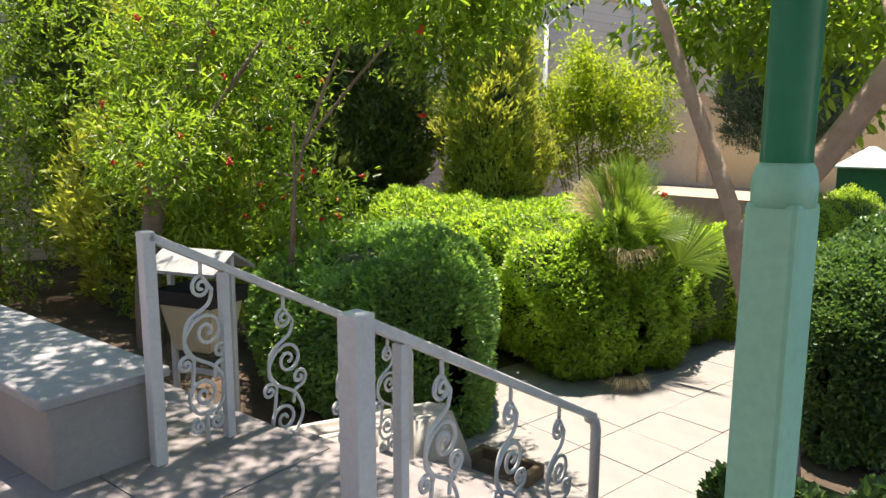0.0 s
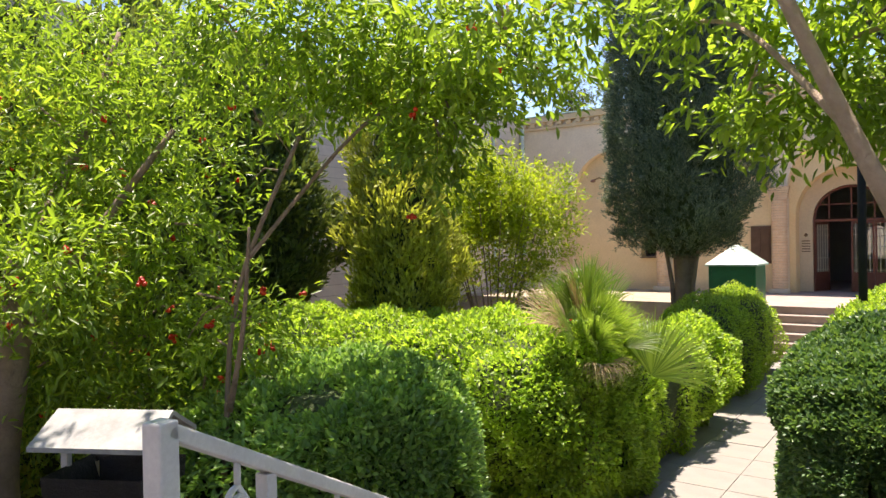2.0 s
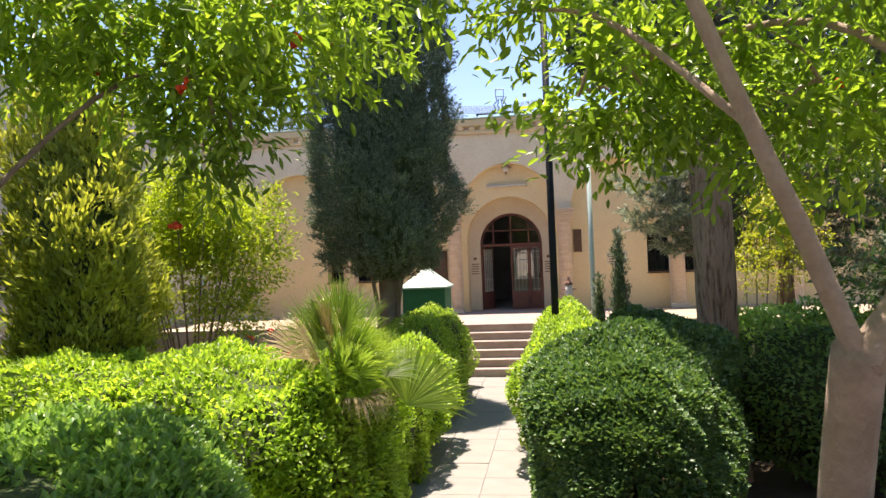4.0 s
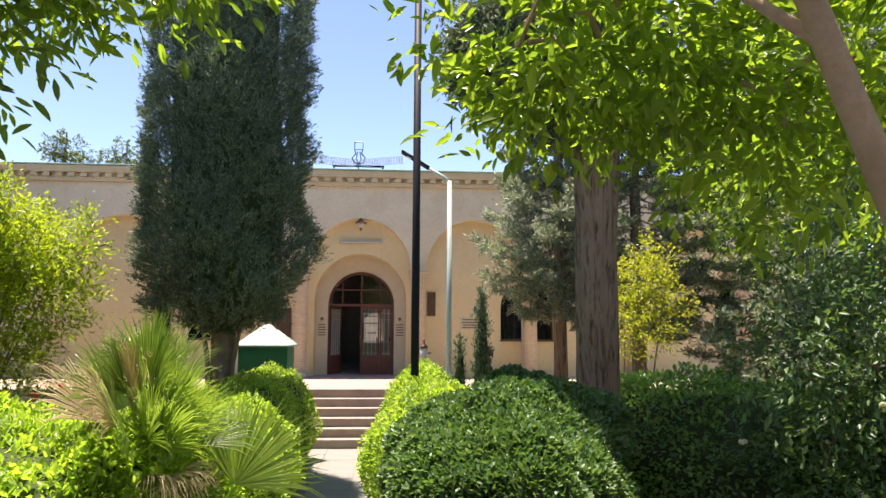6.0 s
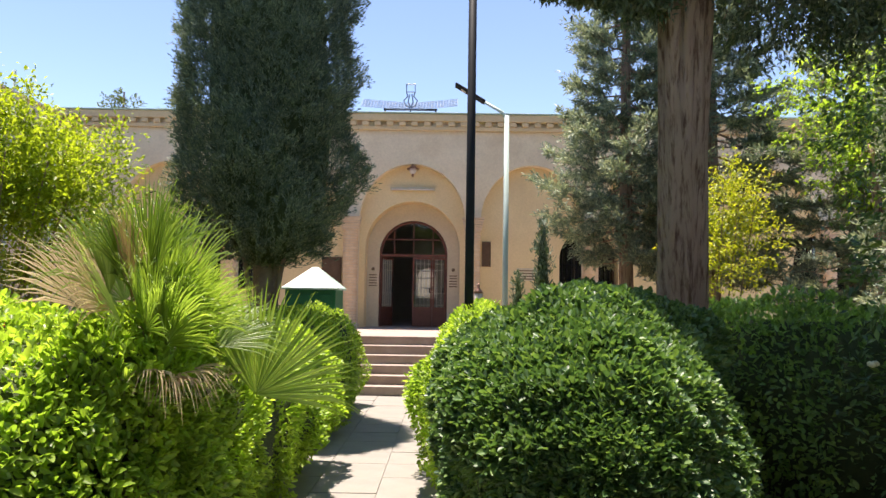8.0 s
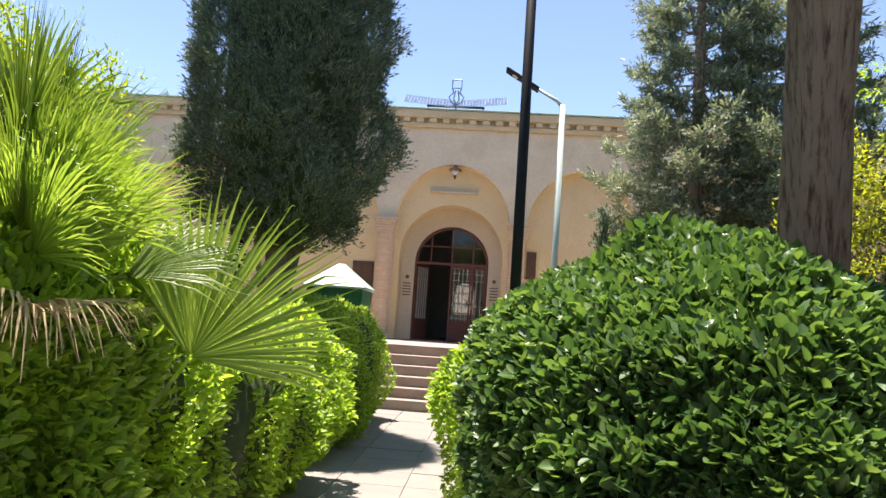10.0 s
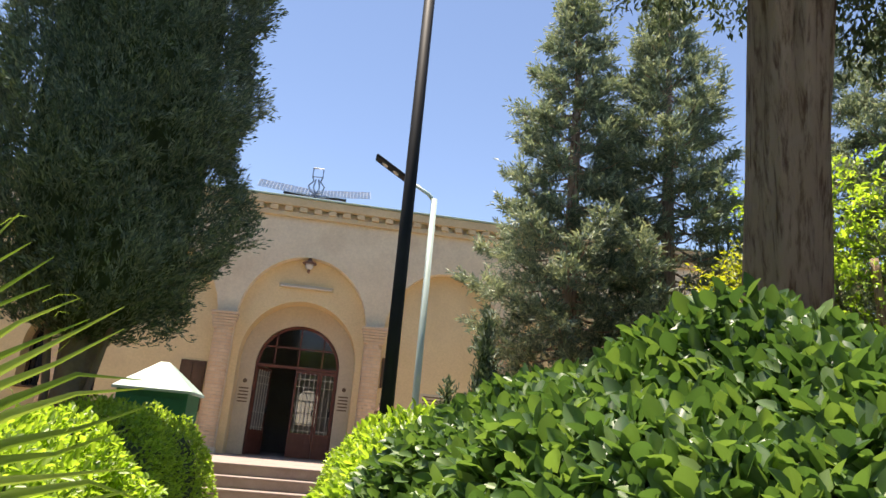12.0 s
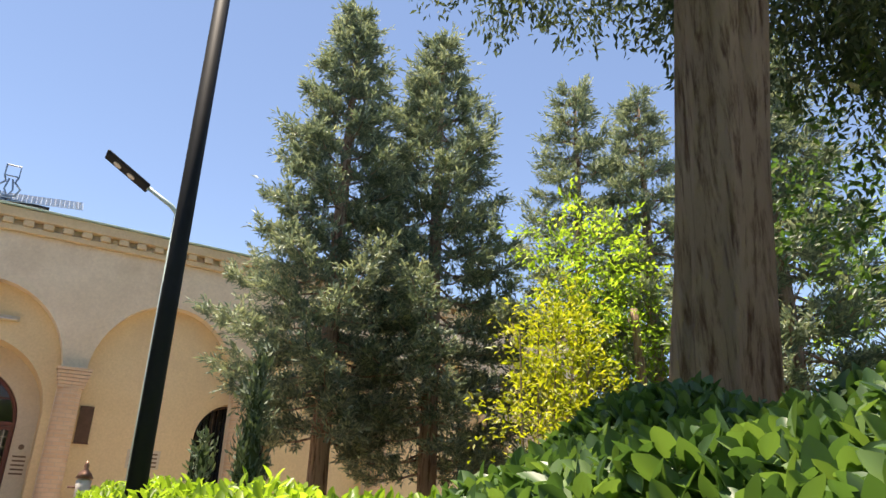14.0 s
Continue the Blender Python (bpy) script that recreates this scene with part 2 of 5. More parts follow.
# ---- building helpers ----
def from_arrays(name, verts, faces, mat, parent=None, smooth=False):
    me = bpy.data.meshes.new(name)
    v = np.asarray(verts, np.float32)
    f = np.asarray(faces, np.int32)
    me.vertices.add(len(v))
    me.vertices.foreach_set("co", v.ravel())
    k = f.shape[1]
    me.loops.add(f.size)
    me.loops.foreach_set("vertex_index", f.ravel())
    me.polygons.add(len(f))
    me.polygons.foreach_set("loop_start", np.arange(0, f.size, k, dtype=np.int32))
    me.polygons.foreach_set("loop_total", np.full(len(f), k, np.int32))
    if smooth:
        me.polygons.foreach_set("use_smooth", np.ones(len(f), bool))
    me.update(calc_edges=True)
    me.materials.append(mat)
    ob = new(name, me)
    if parent:
        ob.parent = parent
    return ob


def part(name, bm, material, parent=None, label="", smooth=False):
    me = bpy.data.meshes.new(name)
    bmesh.ops.recalc_face_normals(bm, faces=bm.faces[:])
    if smooth:
        for f in bm.faces:
            f.smooth = True
    bm.to_mesh(me)
    bm.free()
    me.materials.append(material)
    ob = new(name, me)
    if parent:
        ob.parent = parent
    if label:
        ob["label"] = label
    return ob


def thing(name, label, category, m=None, group="", kind=""):
    e = new(name)
    if m is not None:
        e.matrix_world = m
    return tagged(e, label, category, group, kind)


def box(bm, x0, x1, y0, y1, z0, z1, bevel=0.0, rot=None):
    r = bmesh.ops.create_cube(bm, size=1.0, matrix=Matrix.Translation(((x0 + x1) / 2, (y0 + y1) / 2, (z0 + z1) / 2)) @ Matrix.Diagonal((x1 - x0, y1 - y0, z1 - z0, 1)))
    vs = r["verts"]
    if rot is not None:
        bmesh.ops.transform(bm, matrix=rot, verts=vs)
    if bevel:
        es = list({e for v in vs for e in v.link_edges})
        bmesh.ops.bevel(bm, geom=es, offset=bevel, segments=2, affect="EDGES", profile=0.5)


def boxed(x0, x1, y0, y1, z0, z1, bevel=0.0):
    bm = bmesh.new()
    box(bm, x0, x1, y0, y1, z0, z1, bevel)
    return bm


def tube(bm, pts, radii, seg=8, caps=True):
    pts = [Vector(p) for p in pts]
    if isinstance(radii, (int, float)):
        radii = [radii] * len(pts)
    rings, up = [], None
    for i, p in enumerate(pts):
        d = (pts[min(i + 1, len(pts) - 1)] - pts[max(i - 1, 0)]).normalized()
        if up is None:
            up = d.orthogonal().normalized()
        up = (up - d * up.dot(d)).normalized()
        side = d.cross(up)
        rings.append([bm.verts.new(p + (up * math.cos(a) + side * math.sin(a)) * radii[i]) for a in [2 * math.pi * k / seg for k in range(seg)]])
    for a, b in zip(rings, rings[1:]):
        for k in range(seg):
            bm.faces.new((a[k], a[(k + 1) % seg], b[(k + 1) % seg], b[k]))
    if caps:
        bm.faces.new(rings[0][::-1])
        bm.faces.new(rings[-1])
    return rings


def lathe(bm, profile, seg=16, at=(0, 0, 0)):
    rings = [[bm.verts.new((at[0] + r * math.cos(2 * math.pi * k / seg), at[1] + r * math.sin(2 * math.pi * k / seg), at[2] + z)) for k in range(seg)] for r, z in profile]
    for a, b in zip(rings, rings[1:]):
        for k in range(seg):
            bm.faces.new((a[k], a[(k + 1) % seg], b[(k + 1) % seg], b[k]))
    bm.faces.new(rings[0][::-1])
    bm.faces.new(rings[-1])


def lumps(p, scale, rng, count=9):
    """Smooth random field over points, about -1 to 1."""
    out = np.zeros(len(p))
    for _ in range(count):
        k = rng.normal(size=3) * scale
        out += np.sin(p @ k + rng.uniform(0, 6.28))
    return out / math.sqrt(count) / 0.9


def unit(a):
    return a / np.maximum(np.linalg.norm(a, axis=1, keepdims=True), 1e-9)


# The walkway is kept free of leaves.
WALKWAY = np.array([(1.9, 0.8, 1.5), (0.7, 0.75, 1.5), (-0.65, 1.1, 1.44), (-1.06, 2.6, 1.2), (-1.04, 3.2, 0.85), (-1.05, 4.8, 0.3), (-1.2, 5.75, 0.36), (-1.25, 6.35, 0.4), (-1.41, 7.0, 0.46), (-1.57, 7.8, 0.5)])


def clear_of_walk(p, gap=0.3):
    d = np.full(len(p), 9.0)
    for a, b in zip(WALKWAY, WALKWAY[1:]):
        ab = b - a
        s = np.clip(((p - a) @ ab) / (ab @ ab), 0, 1)
        d = np.minimum(d, np.linalg.norm(p - (a + s[:, None] * ab), axis=1))
    return d > gap


def leaves(name, p, axis, normal, length, width, mat, parent, fold=0.25, fine=True, droop=0.0, gap=0.3):
    """Many folded leaves, one island each: p base, axis the way it grows, normal its upper side."""
    keep = clear_of_walk(p, gap)
    p, axis, normal, length = p[keep], unit(axis[keep]), normal[keep], length[keep]
    side = unit(np.cross(axis, normal))
    nrm = np.cross(side, axis)
    L, W = length[:, None], (length * width)[:, None]
    tip = p + axis * L - nrm * L * droop
    n = len(p)
    if fine:
        up = nrm * W * fold
        left, right = [], []
        for t, w in ((0.16, 0.27), (0.42, 0.5), (0.72, 0.4), (0.9, 0.19)):
            c = p + axis * L * t - nrm * L * droop * t * t
            left.append(c + side * W * w + up * w * 2)
            right.append(c - side * W * w + up * w * 2)
        v = np.stack([p] + left + [tip] + right[::-1], 1).reshape(-1, 3)
        i = np.arange(n)[:, None] * 10
        f = np.concatenate([i + [[0, 1, 2, 3, 4, 5]], i + [[0, 5, 6, 7, 8, 9]]])
    else:
        mid = p + axis * L * 0.5
        up = nrm * W * fold
        v = np.stack([p, mid + side * W * 0.5 + up, tip, mid - side * W * 0.5 + up], 1).reshape(-1, 3)
        i = np.arange(n)[:, None] * 4
        f = np.concatenate([i + [[0, 1, 2]], i + [[0, 2, 3]]])
    return from_arrays(name, v, f, mat, parent)


def hedge(label, line, half, top, bottom, count, size, mat, seed, cap=0.5, lump=0.10, square=2.6, width=0.5, fine=True, core=0.84, gap=0.3, name="hedge"):
    """Clipped hedge along a line: rounded section, lumpy surface, leaves over a shell coloured dark for inner shade."""
    rng = np.random.default_rng(seed)
    line = np.array(line, float)
    seg = np.linalg.norm(np.diff(line, axis=0), axis=1)
    cum = np.concatenate([[0], np.cumsum(seg)])
    total = cum[-1]
    half = np.interp(np.linspace(0, 1, 50), np.linspace(0, 1, len(np.atleast_1d(half))), np.atleast_1d(half)) if np.size(half) > 1 else np.full(50, half)
    top = np.interp(np.linspace(0, 1, 50), np.linspace(0, 1, len(np.atleast_1d(top))), np.atleast_1d(top)) if np.size(top) > 1 else np.full(50, top)

    def place(s, phi, shrink):
        u = np.clip(s / total, 0, 1)
        c = np.stack([np.interp(s, cum, line[:, 0]), np.interp(s, cum, line[:, 1])], 1)
        e = np.clip(s + 0.05, 0, total)
        b = np.clip(s - 0.05, 0, total)
        d = np.stack([np.interp(e, cum, line[:, 0]) - np.interp(b, cum, line[:, 0]), np.interp(e, cum, line[:, 1]) - np.interp(b, cum, line[:, 1])], 1)
        d = unit(d)
        nrm2 = np.stack([d[:, 1], -d[:, 0]], 1)
        end = np.minimum(s, total - s)
        k = np.sqrt(np.clip(1 - (1 - np.clip(end / cap, 0, 1)) ** 2, 0.0, 1))
        hw = np.interp(u, np.linspace(0, 1, 50), half) * (0.02 + 0.98 * k)
        zt = np.interp(u, np.linspace(0, 1, 50), top)
        zt = bottom + (zt - bottom) * (0.6 + 0.4 * k)
        cx, sy = np.cos(phi), np.sin(phi)
        ex = np.sign(cx) * np.abs(cx) ** (2 / square)
        ez = np.sign(sy) * np.abs(sy) ** (2 / square)
        mid, hh = (zt + bottom) / 2, (zt - bottom) / 2
        xy = c + nrm2 * (ex * hw * shrink)[:, None]
        z = mid + ez * hh * shrink
        out = np.concatenate([nrm2 * cx[:, None], sy[:, None]], 1)
        out[:, :2] += d * ((1 - k) * np.where(s < total / 2, -1, 1))[:, None]
        return np.concatenate([xy, z[:, None]], 1), unit(out)

    ob = thing(name, label, "hedge")
    s = rng.uniform(0, total, count)
    tab = np.linspace(-1.25, math.pi + 1.25, 400)
    ring = np.stack([np.sign(np.cos(tab)) * np.abs(np.cos(tab)) ** (2 / square), np.sign(np.sin(tab)) * np.abs(np.sin(tab)) ** (2 / square)], 1)
    run = np.concatenate([[0], np.cumsum(np.linalg.norm(np.diff(ring, axis=0), axis=1))])
    phi = np.interp(rng.uniform(0, run[-1], count), run, tab)
    ends = rng.uniform(0, 1, count) < 0.27
    s = np.where(ends, np.where(rng.uniform(0, 1, count) < 0.5, rng.uniform(0, 1, count) ** 2.2 * cap, total - rng.uniform(0, 1, count) ** 2.2 * cap), s)
    p, out = place(s, phi, 1.0)
    lrng = np.random.default_rng(seed + 1)
    p = p + out * (lumps(p, 3.2, lrng) * lump + lumps(p, 11, lrng) * lump * 0.35 - np.abs(rng.normal(0, 0.05, count)))[:, None]
    axis = out * 0.75 + rng.normal(0, 0.6, (count, 3)) + np.array([0, 0, 0.25])
    nor = out * 0.5 + np.array([0, 0, 0.8]) + rng.normal(0, 0.45, (count, 3))
    ok = p[:, 2] > bottom + 0.02
    leaves("leaves", p[ok], axis[ok], nor[ok], size * rng.uniform(0.65, 1.3, count)[ok], width, mat, ob, 0.22, fine, 0.12, gap)
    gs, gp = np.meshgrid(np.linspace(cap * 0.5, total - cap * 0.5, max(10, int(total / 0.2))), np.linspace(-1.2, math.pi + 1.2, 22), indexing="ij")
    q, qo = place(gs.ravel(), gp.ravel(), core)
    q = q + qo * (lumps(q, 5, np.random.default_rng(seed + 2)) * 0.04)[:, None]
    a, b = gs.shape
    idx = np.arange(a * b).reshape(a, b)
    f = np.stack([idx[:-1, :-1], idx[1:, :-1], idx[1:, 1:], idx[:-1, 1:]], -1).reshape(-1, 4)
    from_arrays("inner_mass", q, f, CORE_SHADE, ob, True)
    return ob


def canopy(name, blobs, clumps, per, size, mat, seed, parent, width=0.3, spread=0.16, hang=0.3, fine=True, hollow=0.0, gap=0.45):
    """Leafy twigs scattered through ellipsoids (centre, radii, weight): a ragged crown with gaps."""
    rng = np.random.default_rng(seed)
    w = np.array([b[2] for b in blobs], float)
    which = rng.choice(len(blobs), clumps, p=w / w.sum())
    c = np.array([b[0] for b in blobs], float)[which]
    r = np.array([b[1] for b in blobs], float)[which]
    d = unit(rng.normal(size=(clumps, 3)))
    rad = (hollow + (1 - hollow) * rng.uniform(0, 1, clumps) ** (1 / 2.2))
    base = c + d * r * rad[:, None]
    grow = unit(d * 0.7 + rng.normal(0, 0.5, (clumps, 3)) + np.array([0, 0, -hang]))
    base, grow = np.repeat(base, per, 0), np.repeat(grow, per, 0)
    n = len(base)
    along = rng.uniform(0, spread * 2, n)
    p = base + grow * along[:, None] + rng.normal(0, spread * 0.22, (n, 3))
    axis = grow * 0.8 + rng.normal(0, 0.6, (n, 3))
    nor = np.array([0, 0, 1.0]) + rng.normal(0, 0.55, (n, 3))
    return leaves("leaves", p, axis, nor, size * rng.uniform(0.6, 1.3, n), width, mat, parent, 0.2, fine, 0.12, gap)


def column(label, at, z0, z1, profile, count, size, mat, seed, trunk=None, lean=0.4, category="tree", name="cypress_tree", lump=0.12, width=0.32, fine=False, core_scale=0.76, tufts=5):
    """Dense conifer of revolution: profile lists (height share, radius); upright sprays over a shell coloured dark for
    inner shade.
    """
    rng = np.random.default_rng(seed)
    ob = thing(name, label, category)
    hs, rs = np.array([a for a, _ in profile]), np.array([b for _, b in profile])
    grid = np.linspace(0, 1, 200)
    area = np.interp(grid, hs, rs) + 0.02
    h0 = np.interp(rng.uniform(0, 1, count // tufts), np.cumsum(area) / area.sum(), grid)
    a0 = rng.uniform(0, 2 * math.pi, count // tufts)
    r0 = np.interp(h0, hs, rs)
    rad = np.stack([np.cos(a0), np.sin(a0), np.zeros_like(a0)], 1)
    c = np.array([at[0], at[1], 0]) + rad * r0[:, None] + np.stack([0 * h0, 0 * h0, z0 + h0 * (z1 - z0)], 1)
    lr = np.random.default_rng(seed + 1)
    c += rad * (lumps(c, 2.0, lr) * lump + lumps(c, 7, lr) * lump * 0.6 - np.abs(rng.normal(0, 0.07, len(c))))[:, None]
    n = len(c) * tufts
    grow = unit(rad * (1 - lean) + np.array([0, 0, lean * 1.4]) + rng.normal(0, 0.38, (len(c), 3)))
    far = rng.uniform(0, 1, n) * size * tufts * 0.16
    p = np.repeat(c, tufts, 0) + np.repeat(grow, tufts, 0) * far[:, None] + rng.normal(0, size * 0.32, (n, 3))
    radn = np.repeat(rad, tufts, 0)
    axis = np.repeat(grow, tufts, 0) + rng.normal(0, 0.34, (n, 3))
    nor = radn + rng.normal(0, 0.6, (n, 3))
    leaves("foliage", p, axis, nor, size * rng.uniform(0.6, 1.4, n), width, mat, ob, 0.15, fine, 0.0)
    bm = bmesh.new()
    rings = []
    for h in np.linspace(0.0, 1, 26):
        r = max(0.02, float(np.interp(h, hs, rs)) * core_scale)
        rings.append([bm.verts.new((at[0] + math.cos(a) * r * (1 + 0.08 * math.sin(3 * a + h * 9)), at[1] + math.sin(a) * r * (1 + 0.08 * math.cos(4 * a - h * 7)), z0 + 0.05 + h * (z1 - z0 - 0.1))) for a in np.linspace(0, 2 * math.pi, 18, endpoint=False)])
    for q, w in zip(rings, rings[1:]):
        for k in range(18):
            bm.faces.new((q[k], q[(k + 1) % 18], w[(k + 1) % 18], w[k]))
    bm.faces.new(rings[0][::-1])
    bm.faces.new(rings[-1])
    part("inner_mass", bm, CORE_SHADE, ob, smooth=True)
    if trunk:
        bm = bmesh.new()
        for dx, dy, r, zt in trunk:
            tube(bm, [(at[0] + dx * 0.4, at[1] + dy * 0.4, -1.3), (at[0] + dx * 0.6, at[1] + dy * 0.6, z0 - 0.5), (at[0] + dx, at[1] + dy, z0 + 0.3), (at[0] + dx * 1.6, at[1] + dy * 1.6, zt)], [r * 1.25, r, r * 0.85, r * 0.5], 10)
        part("trunk", bm, BARK_GREY, ob, smooth=True)
    return ob


# ---- the entrance building ----
FY, BY, DY = 22.3, 22.55, 23.15
TERRACE = -0.10
COLUMNS = [-13.2, -10.2, -6.95, -3.66, -0.36, 2.82, 6.0, 9.2, 12.4]


def arched_wall(bm, x0, x1, z0, z1, y0, y1, holes):
    """Wall with arched holes: (centre, half width, foot, spring, rise)."""
    xs = {x0, x1}
    for c, h, foot, spring, rise in holes:
        xs |= {c - h * math.cos(math.pi * k / 20) for k in range(21)}
    xs = sorted(x for x in xs if x0 <= x <= x1)

    def arch(x, hole):
        c, h, foot, spring, rise = hole
        return spring + rise * math.sqrt(max(0, 1 - ((x - c) / h) ** 2))

    def quad(*pts):
        bm.faces.new([bm.verts.new(p) for p in pts])
    for a, b in zip(xs, xs[1:]):
        m = (a + b) / 2
        hole = next((k for k in holes if abs(m - k[0]) < k[1]), None)
        spans = [(z0, z0, z1, z1)] if hole is None else [(arch(a, hole), arch(b, hole), z1, z1)] + ([(z0, z0, hole[2], hole[2])] if hole[2] > z0 + 0.01 else [])
        for la, lb, ha, hb in spans:
            for y in (y0, y1):
                quad((a, y, la), (b, y, lb), (b, y, hb), (a, y, ha))
        if hole:
            quad((a, y0, arch(a, hole)), (b, y0, arch(b, hole)), (b, y1, arch(b, hole)), (a, y1, arch(a, hole)))
            if hole[2] > z0 + 0.01:
                quad((a, y0, hole[2]), (b, y0, hole[2]), (b, y1, hole[2]), (a, y1, hole[2]))
    for c, h, foot, spring, rise in holes:
        for x in (c - h, c + h):
            quad((x, y0, max(foot, z0)), (x, y1, max(foot, z0)), (x, y1, spring), (x, y0, spring))
    quad((x0, y0, z1), (x1, y0, z1), (x1, y1, z1), (x0, y1, z1))
    bmesh.ops.remove_doubles(bm, verts=bm.verts[:], dist=0.0005)


PORTAL_X = -2.0
DOOR_X, DOOR_H = -2.0, 0.96
bays = [((a + b) / 2, (b - a) / 2 - 0.2) for a, b in zip(COLUMNS, COLUMNS[1:])]
bm = bmesh.new()
arched_wall(bm, -11.9, 12.4, TERRACE - 0.05, 5.58, FY, BY, [(c, h, TERRACE - 0.05, 2.78, 1.58) for c, h in bays if c > -11])
tagged(part("wall_front", bm, PLASTER_TOP), "weathered ochre plaster facade with a row of blind arches", "wall", kind="structure")
window_holes = [(c + 0.0, 0.80, 0.93, 1.85, 0.76) for c in (-6.95, 2.82, 9.2)]
bm = bmesh.new()
arched_wall(bm, -11.9, 12.4, TERRACE - 0.05, 5.53, BY + 0.003, DY, [(PORTAL_X, 1.30, TERRACE - 0.05, 2.05, 1.32)] + window_holes)
tagged(part("wall_recess", bm, PLASTER), "ochre plaster wall inside the blind arches, yellowed for bounce light", "wall", kind="structure")
bm = bmesh.new()
arched_wall(bm, -3.5, -0.5, TERRACE - 0.05, 3.6, DY + 0.003, DY + 0.3, [(DOOR_X, DOOR_H, TERRACE - 0.05, 1.94, 0.96)])
tagged(part("wall_door", bm, PLASTER_PALE), "pale plaster wall round the arched doorway", "wall", kind="structure")

# Hall behind the door, with a bright opening at its far end.
bm = bmesh.new()
box(bm, -5.0, -4.8, DY + 0.3, 29, TERRACE - 0.2, 3.8)
box(bm, 0.8, 1.0, DY + 0.3, 29, TERRACE - 0.2, 3.8)
box(bm, -5.0, -3.52, DY + 0.01, DY + 0.3, TERRACE - 0.2, 3.8)
box(bm, -0.48, 1.0, DY + 0.01, DY + 0.3, TERRACE - 0.2, 3.8)
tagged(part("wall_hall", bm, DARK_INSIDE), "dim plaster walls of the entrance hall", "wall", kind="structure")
bm = bmesh.new()
arched_wall(bm, -5.0, 1.0, TERRACE - 0.2, 3.8, 29, 29.3, [(-1.80, 0.34, 0.72, 1.45, 0.34)])
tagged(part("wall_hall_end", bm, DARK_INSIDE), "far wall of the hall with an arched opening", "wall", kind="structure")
# Made-up court: the wall cuts the white sky, the floor bounces sun inside.
tagged(part("wall_sky_cut", boxed(-9, 5, 37.0, 37.3, -1.3, 3.2), PLASTER_PALE), "plain wall added behind the hall opening to cut the white sky", "wall", kind="structure")
tagged(part("floor_bounce", boxed(-9, 5, 29.31, 36.99, -1.3, TERRACE - 0.01), PAVING), "pale paving added behind the hall to bounce sun inside", "floor", kind="structure")
tagged(part("floor_hall", boxed(-5, 1, DY, 29.3, TERRACE - 0.25, TERRACE - 0.004), STEP), "stone floor of the hall", "floor", kind="structure")
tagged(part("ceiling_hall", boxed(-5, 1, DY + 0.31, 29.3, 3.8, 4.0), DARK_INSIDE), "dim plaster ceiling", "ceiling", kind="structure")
tagged(part("roof", boxed(-11.9, 12.4, FY + 0.02, 29.3, 5.58, 5.69), PLASTER_TOP), "flat earthen roof with a pale edge", "roof", kind="structure")
bm = bmesh.new()
box(bm, -11.95, 12.45, FY - 0.16, FY - 0.003, 5.51, 5.71, 0.02)
box(bm, -11.95, 12.45, FY - 0.09, FY - 0.004, 5.27, 5.39, 0.02)
cornice = tagged(part("trim_cornice", bm, CORNICE), "projecting plaster cornice below the roof edge", "cornice", kind="structure")
bm = bmesh.new()
box(bm, -0.09, 0.09, -0.13, 0.0, -0.06, 0.06, 0.02)
corbel = part("corbel", bm, CORNICE, cornice)
corbel.location = (-11.7, FY - 0.004, 5.45)
for k in range(1, 72):
    o = corbel.copy()
    scene.collection.objects.link(o)
    o.location.x = -11.7 + k * 0.335
# Pale strip in place of the bright line where sun catches the roof.
tagged(part("trim_sunlit_line", boxed(-11.95, 12.45, FY - 0.2, FY + 0.3, 5.713, 5.75, 0.01), HUT_ROOF), "thin pale strip standing in for the sunlit roof edge", "flashing", kind="structure")


def brick_column(x, label):
    ob = thing("brick_column", label, "column", pose(x, FY, TERRACE), "columns of the facade")
    bm = bmesh.new()
    seg = 14
    rings = []
    z = 0.0
    while z < 2.62:
        for dz, r in ((0.006, 0.198), (0.02, 0.205), (0.062, 0.205), (0.07, 0.196)):
            rings.append([bm.verts.new((math.cos(a) * r, -0.02 + math.sin(a) * r, z + dz)) for a in [math.pi + math.pi * k / seg for k in range(seg + 1)]])
        z += 0.075
    for a, b in zip(rings, rings[1:]):
        for k in range(seg):
            bm.faces.new((a[k], a[k + 1], b[k + 1], b[k]))
    part("shaft", bm, BRICK, ob)
    bm = bmesh.new()
    for i in range(6):
        w = 0.22 + 0.014 * i
        box(bm, -w, w, -0.2 - 0.012 * i, -0.003, 2.62 + i * 0.062, 2.675 + i * 0.062, 0.006)
    part("capital", bm, BRICK, ob)
    part("base", boxed(-0.26, 0.26, -0.27, -0.003, 0.0, 0.12, 0.015), PLASTER_PALE, ob)
    return ob


first_column = brick_column(COLUMNS[1], "half-round brick column with a stepped capital on the facade")
for x in COLUMNS[2:-1]:
    copy_thing(first_column, pose(x, FY, TERRACE))


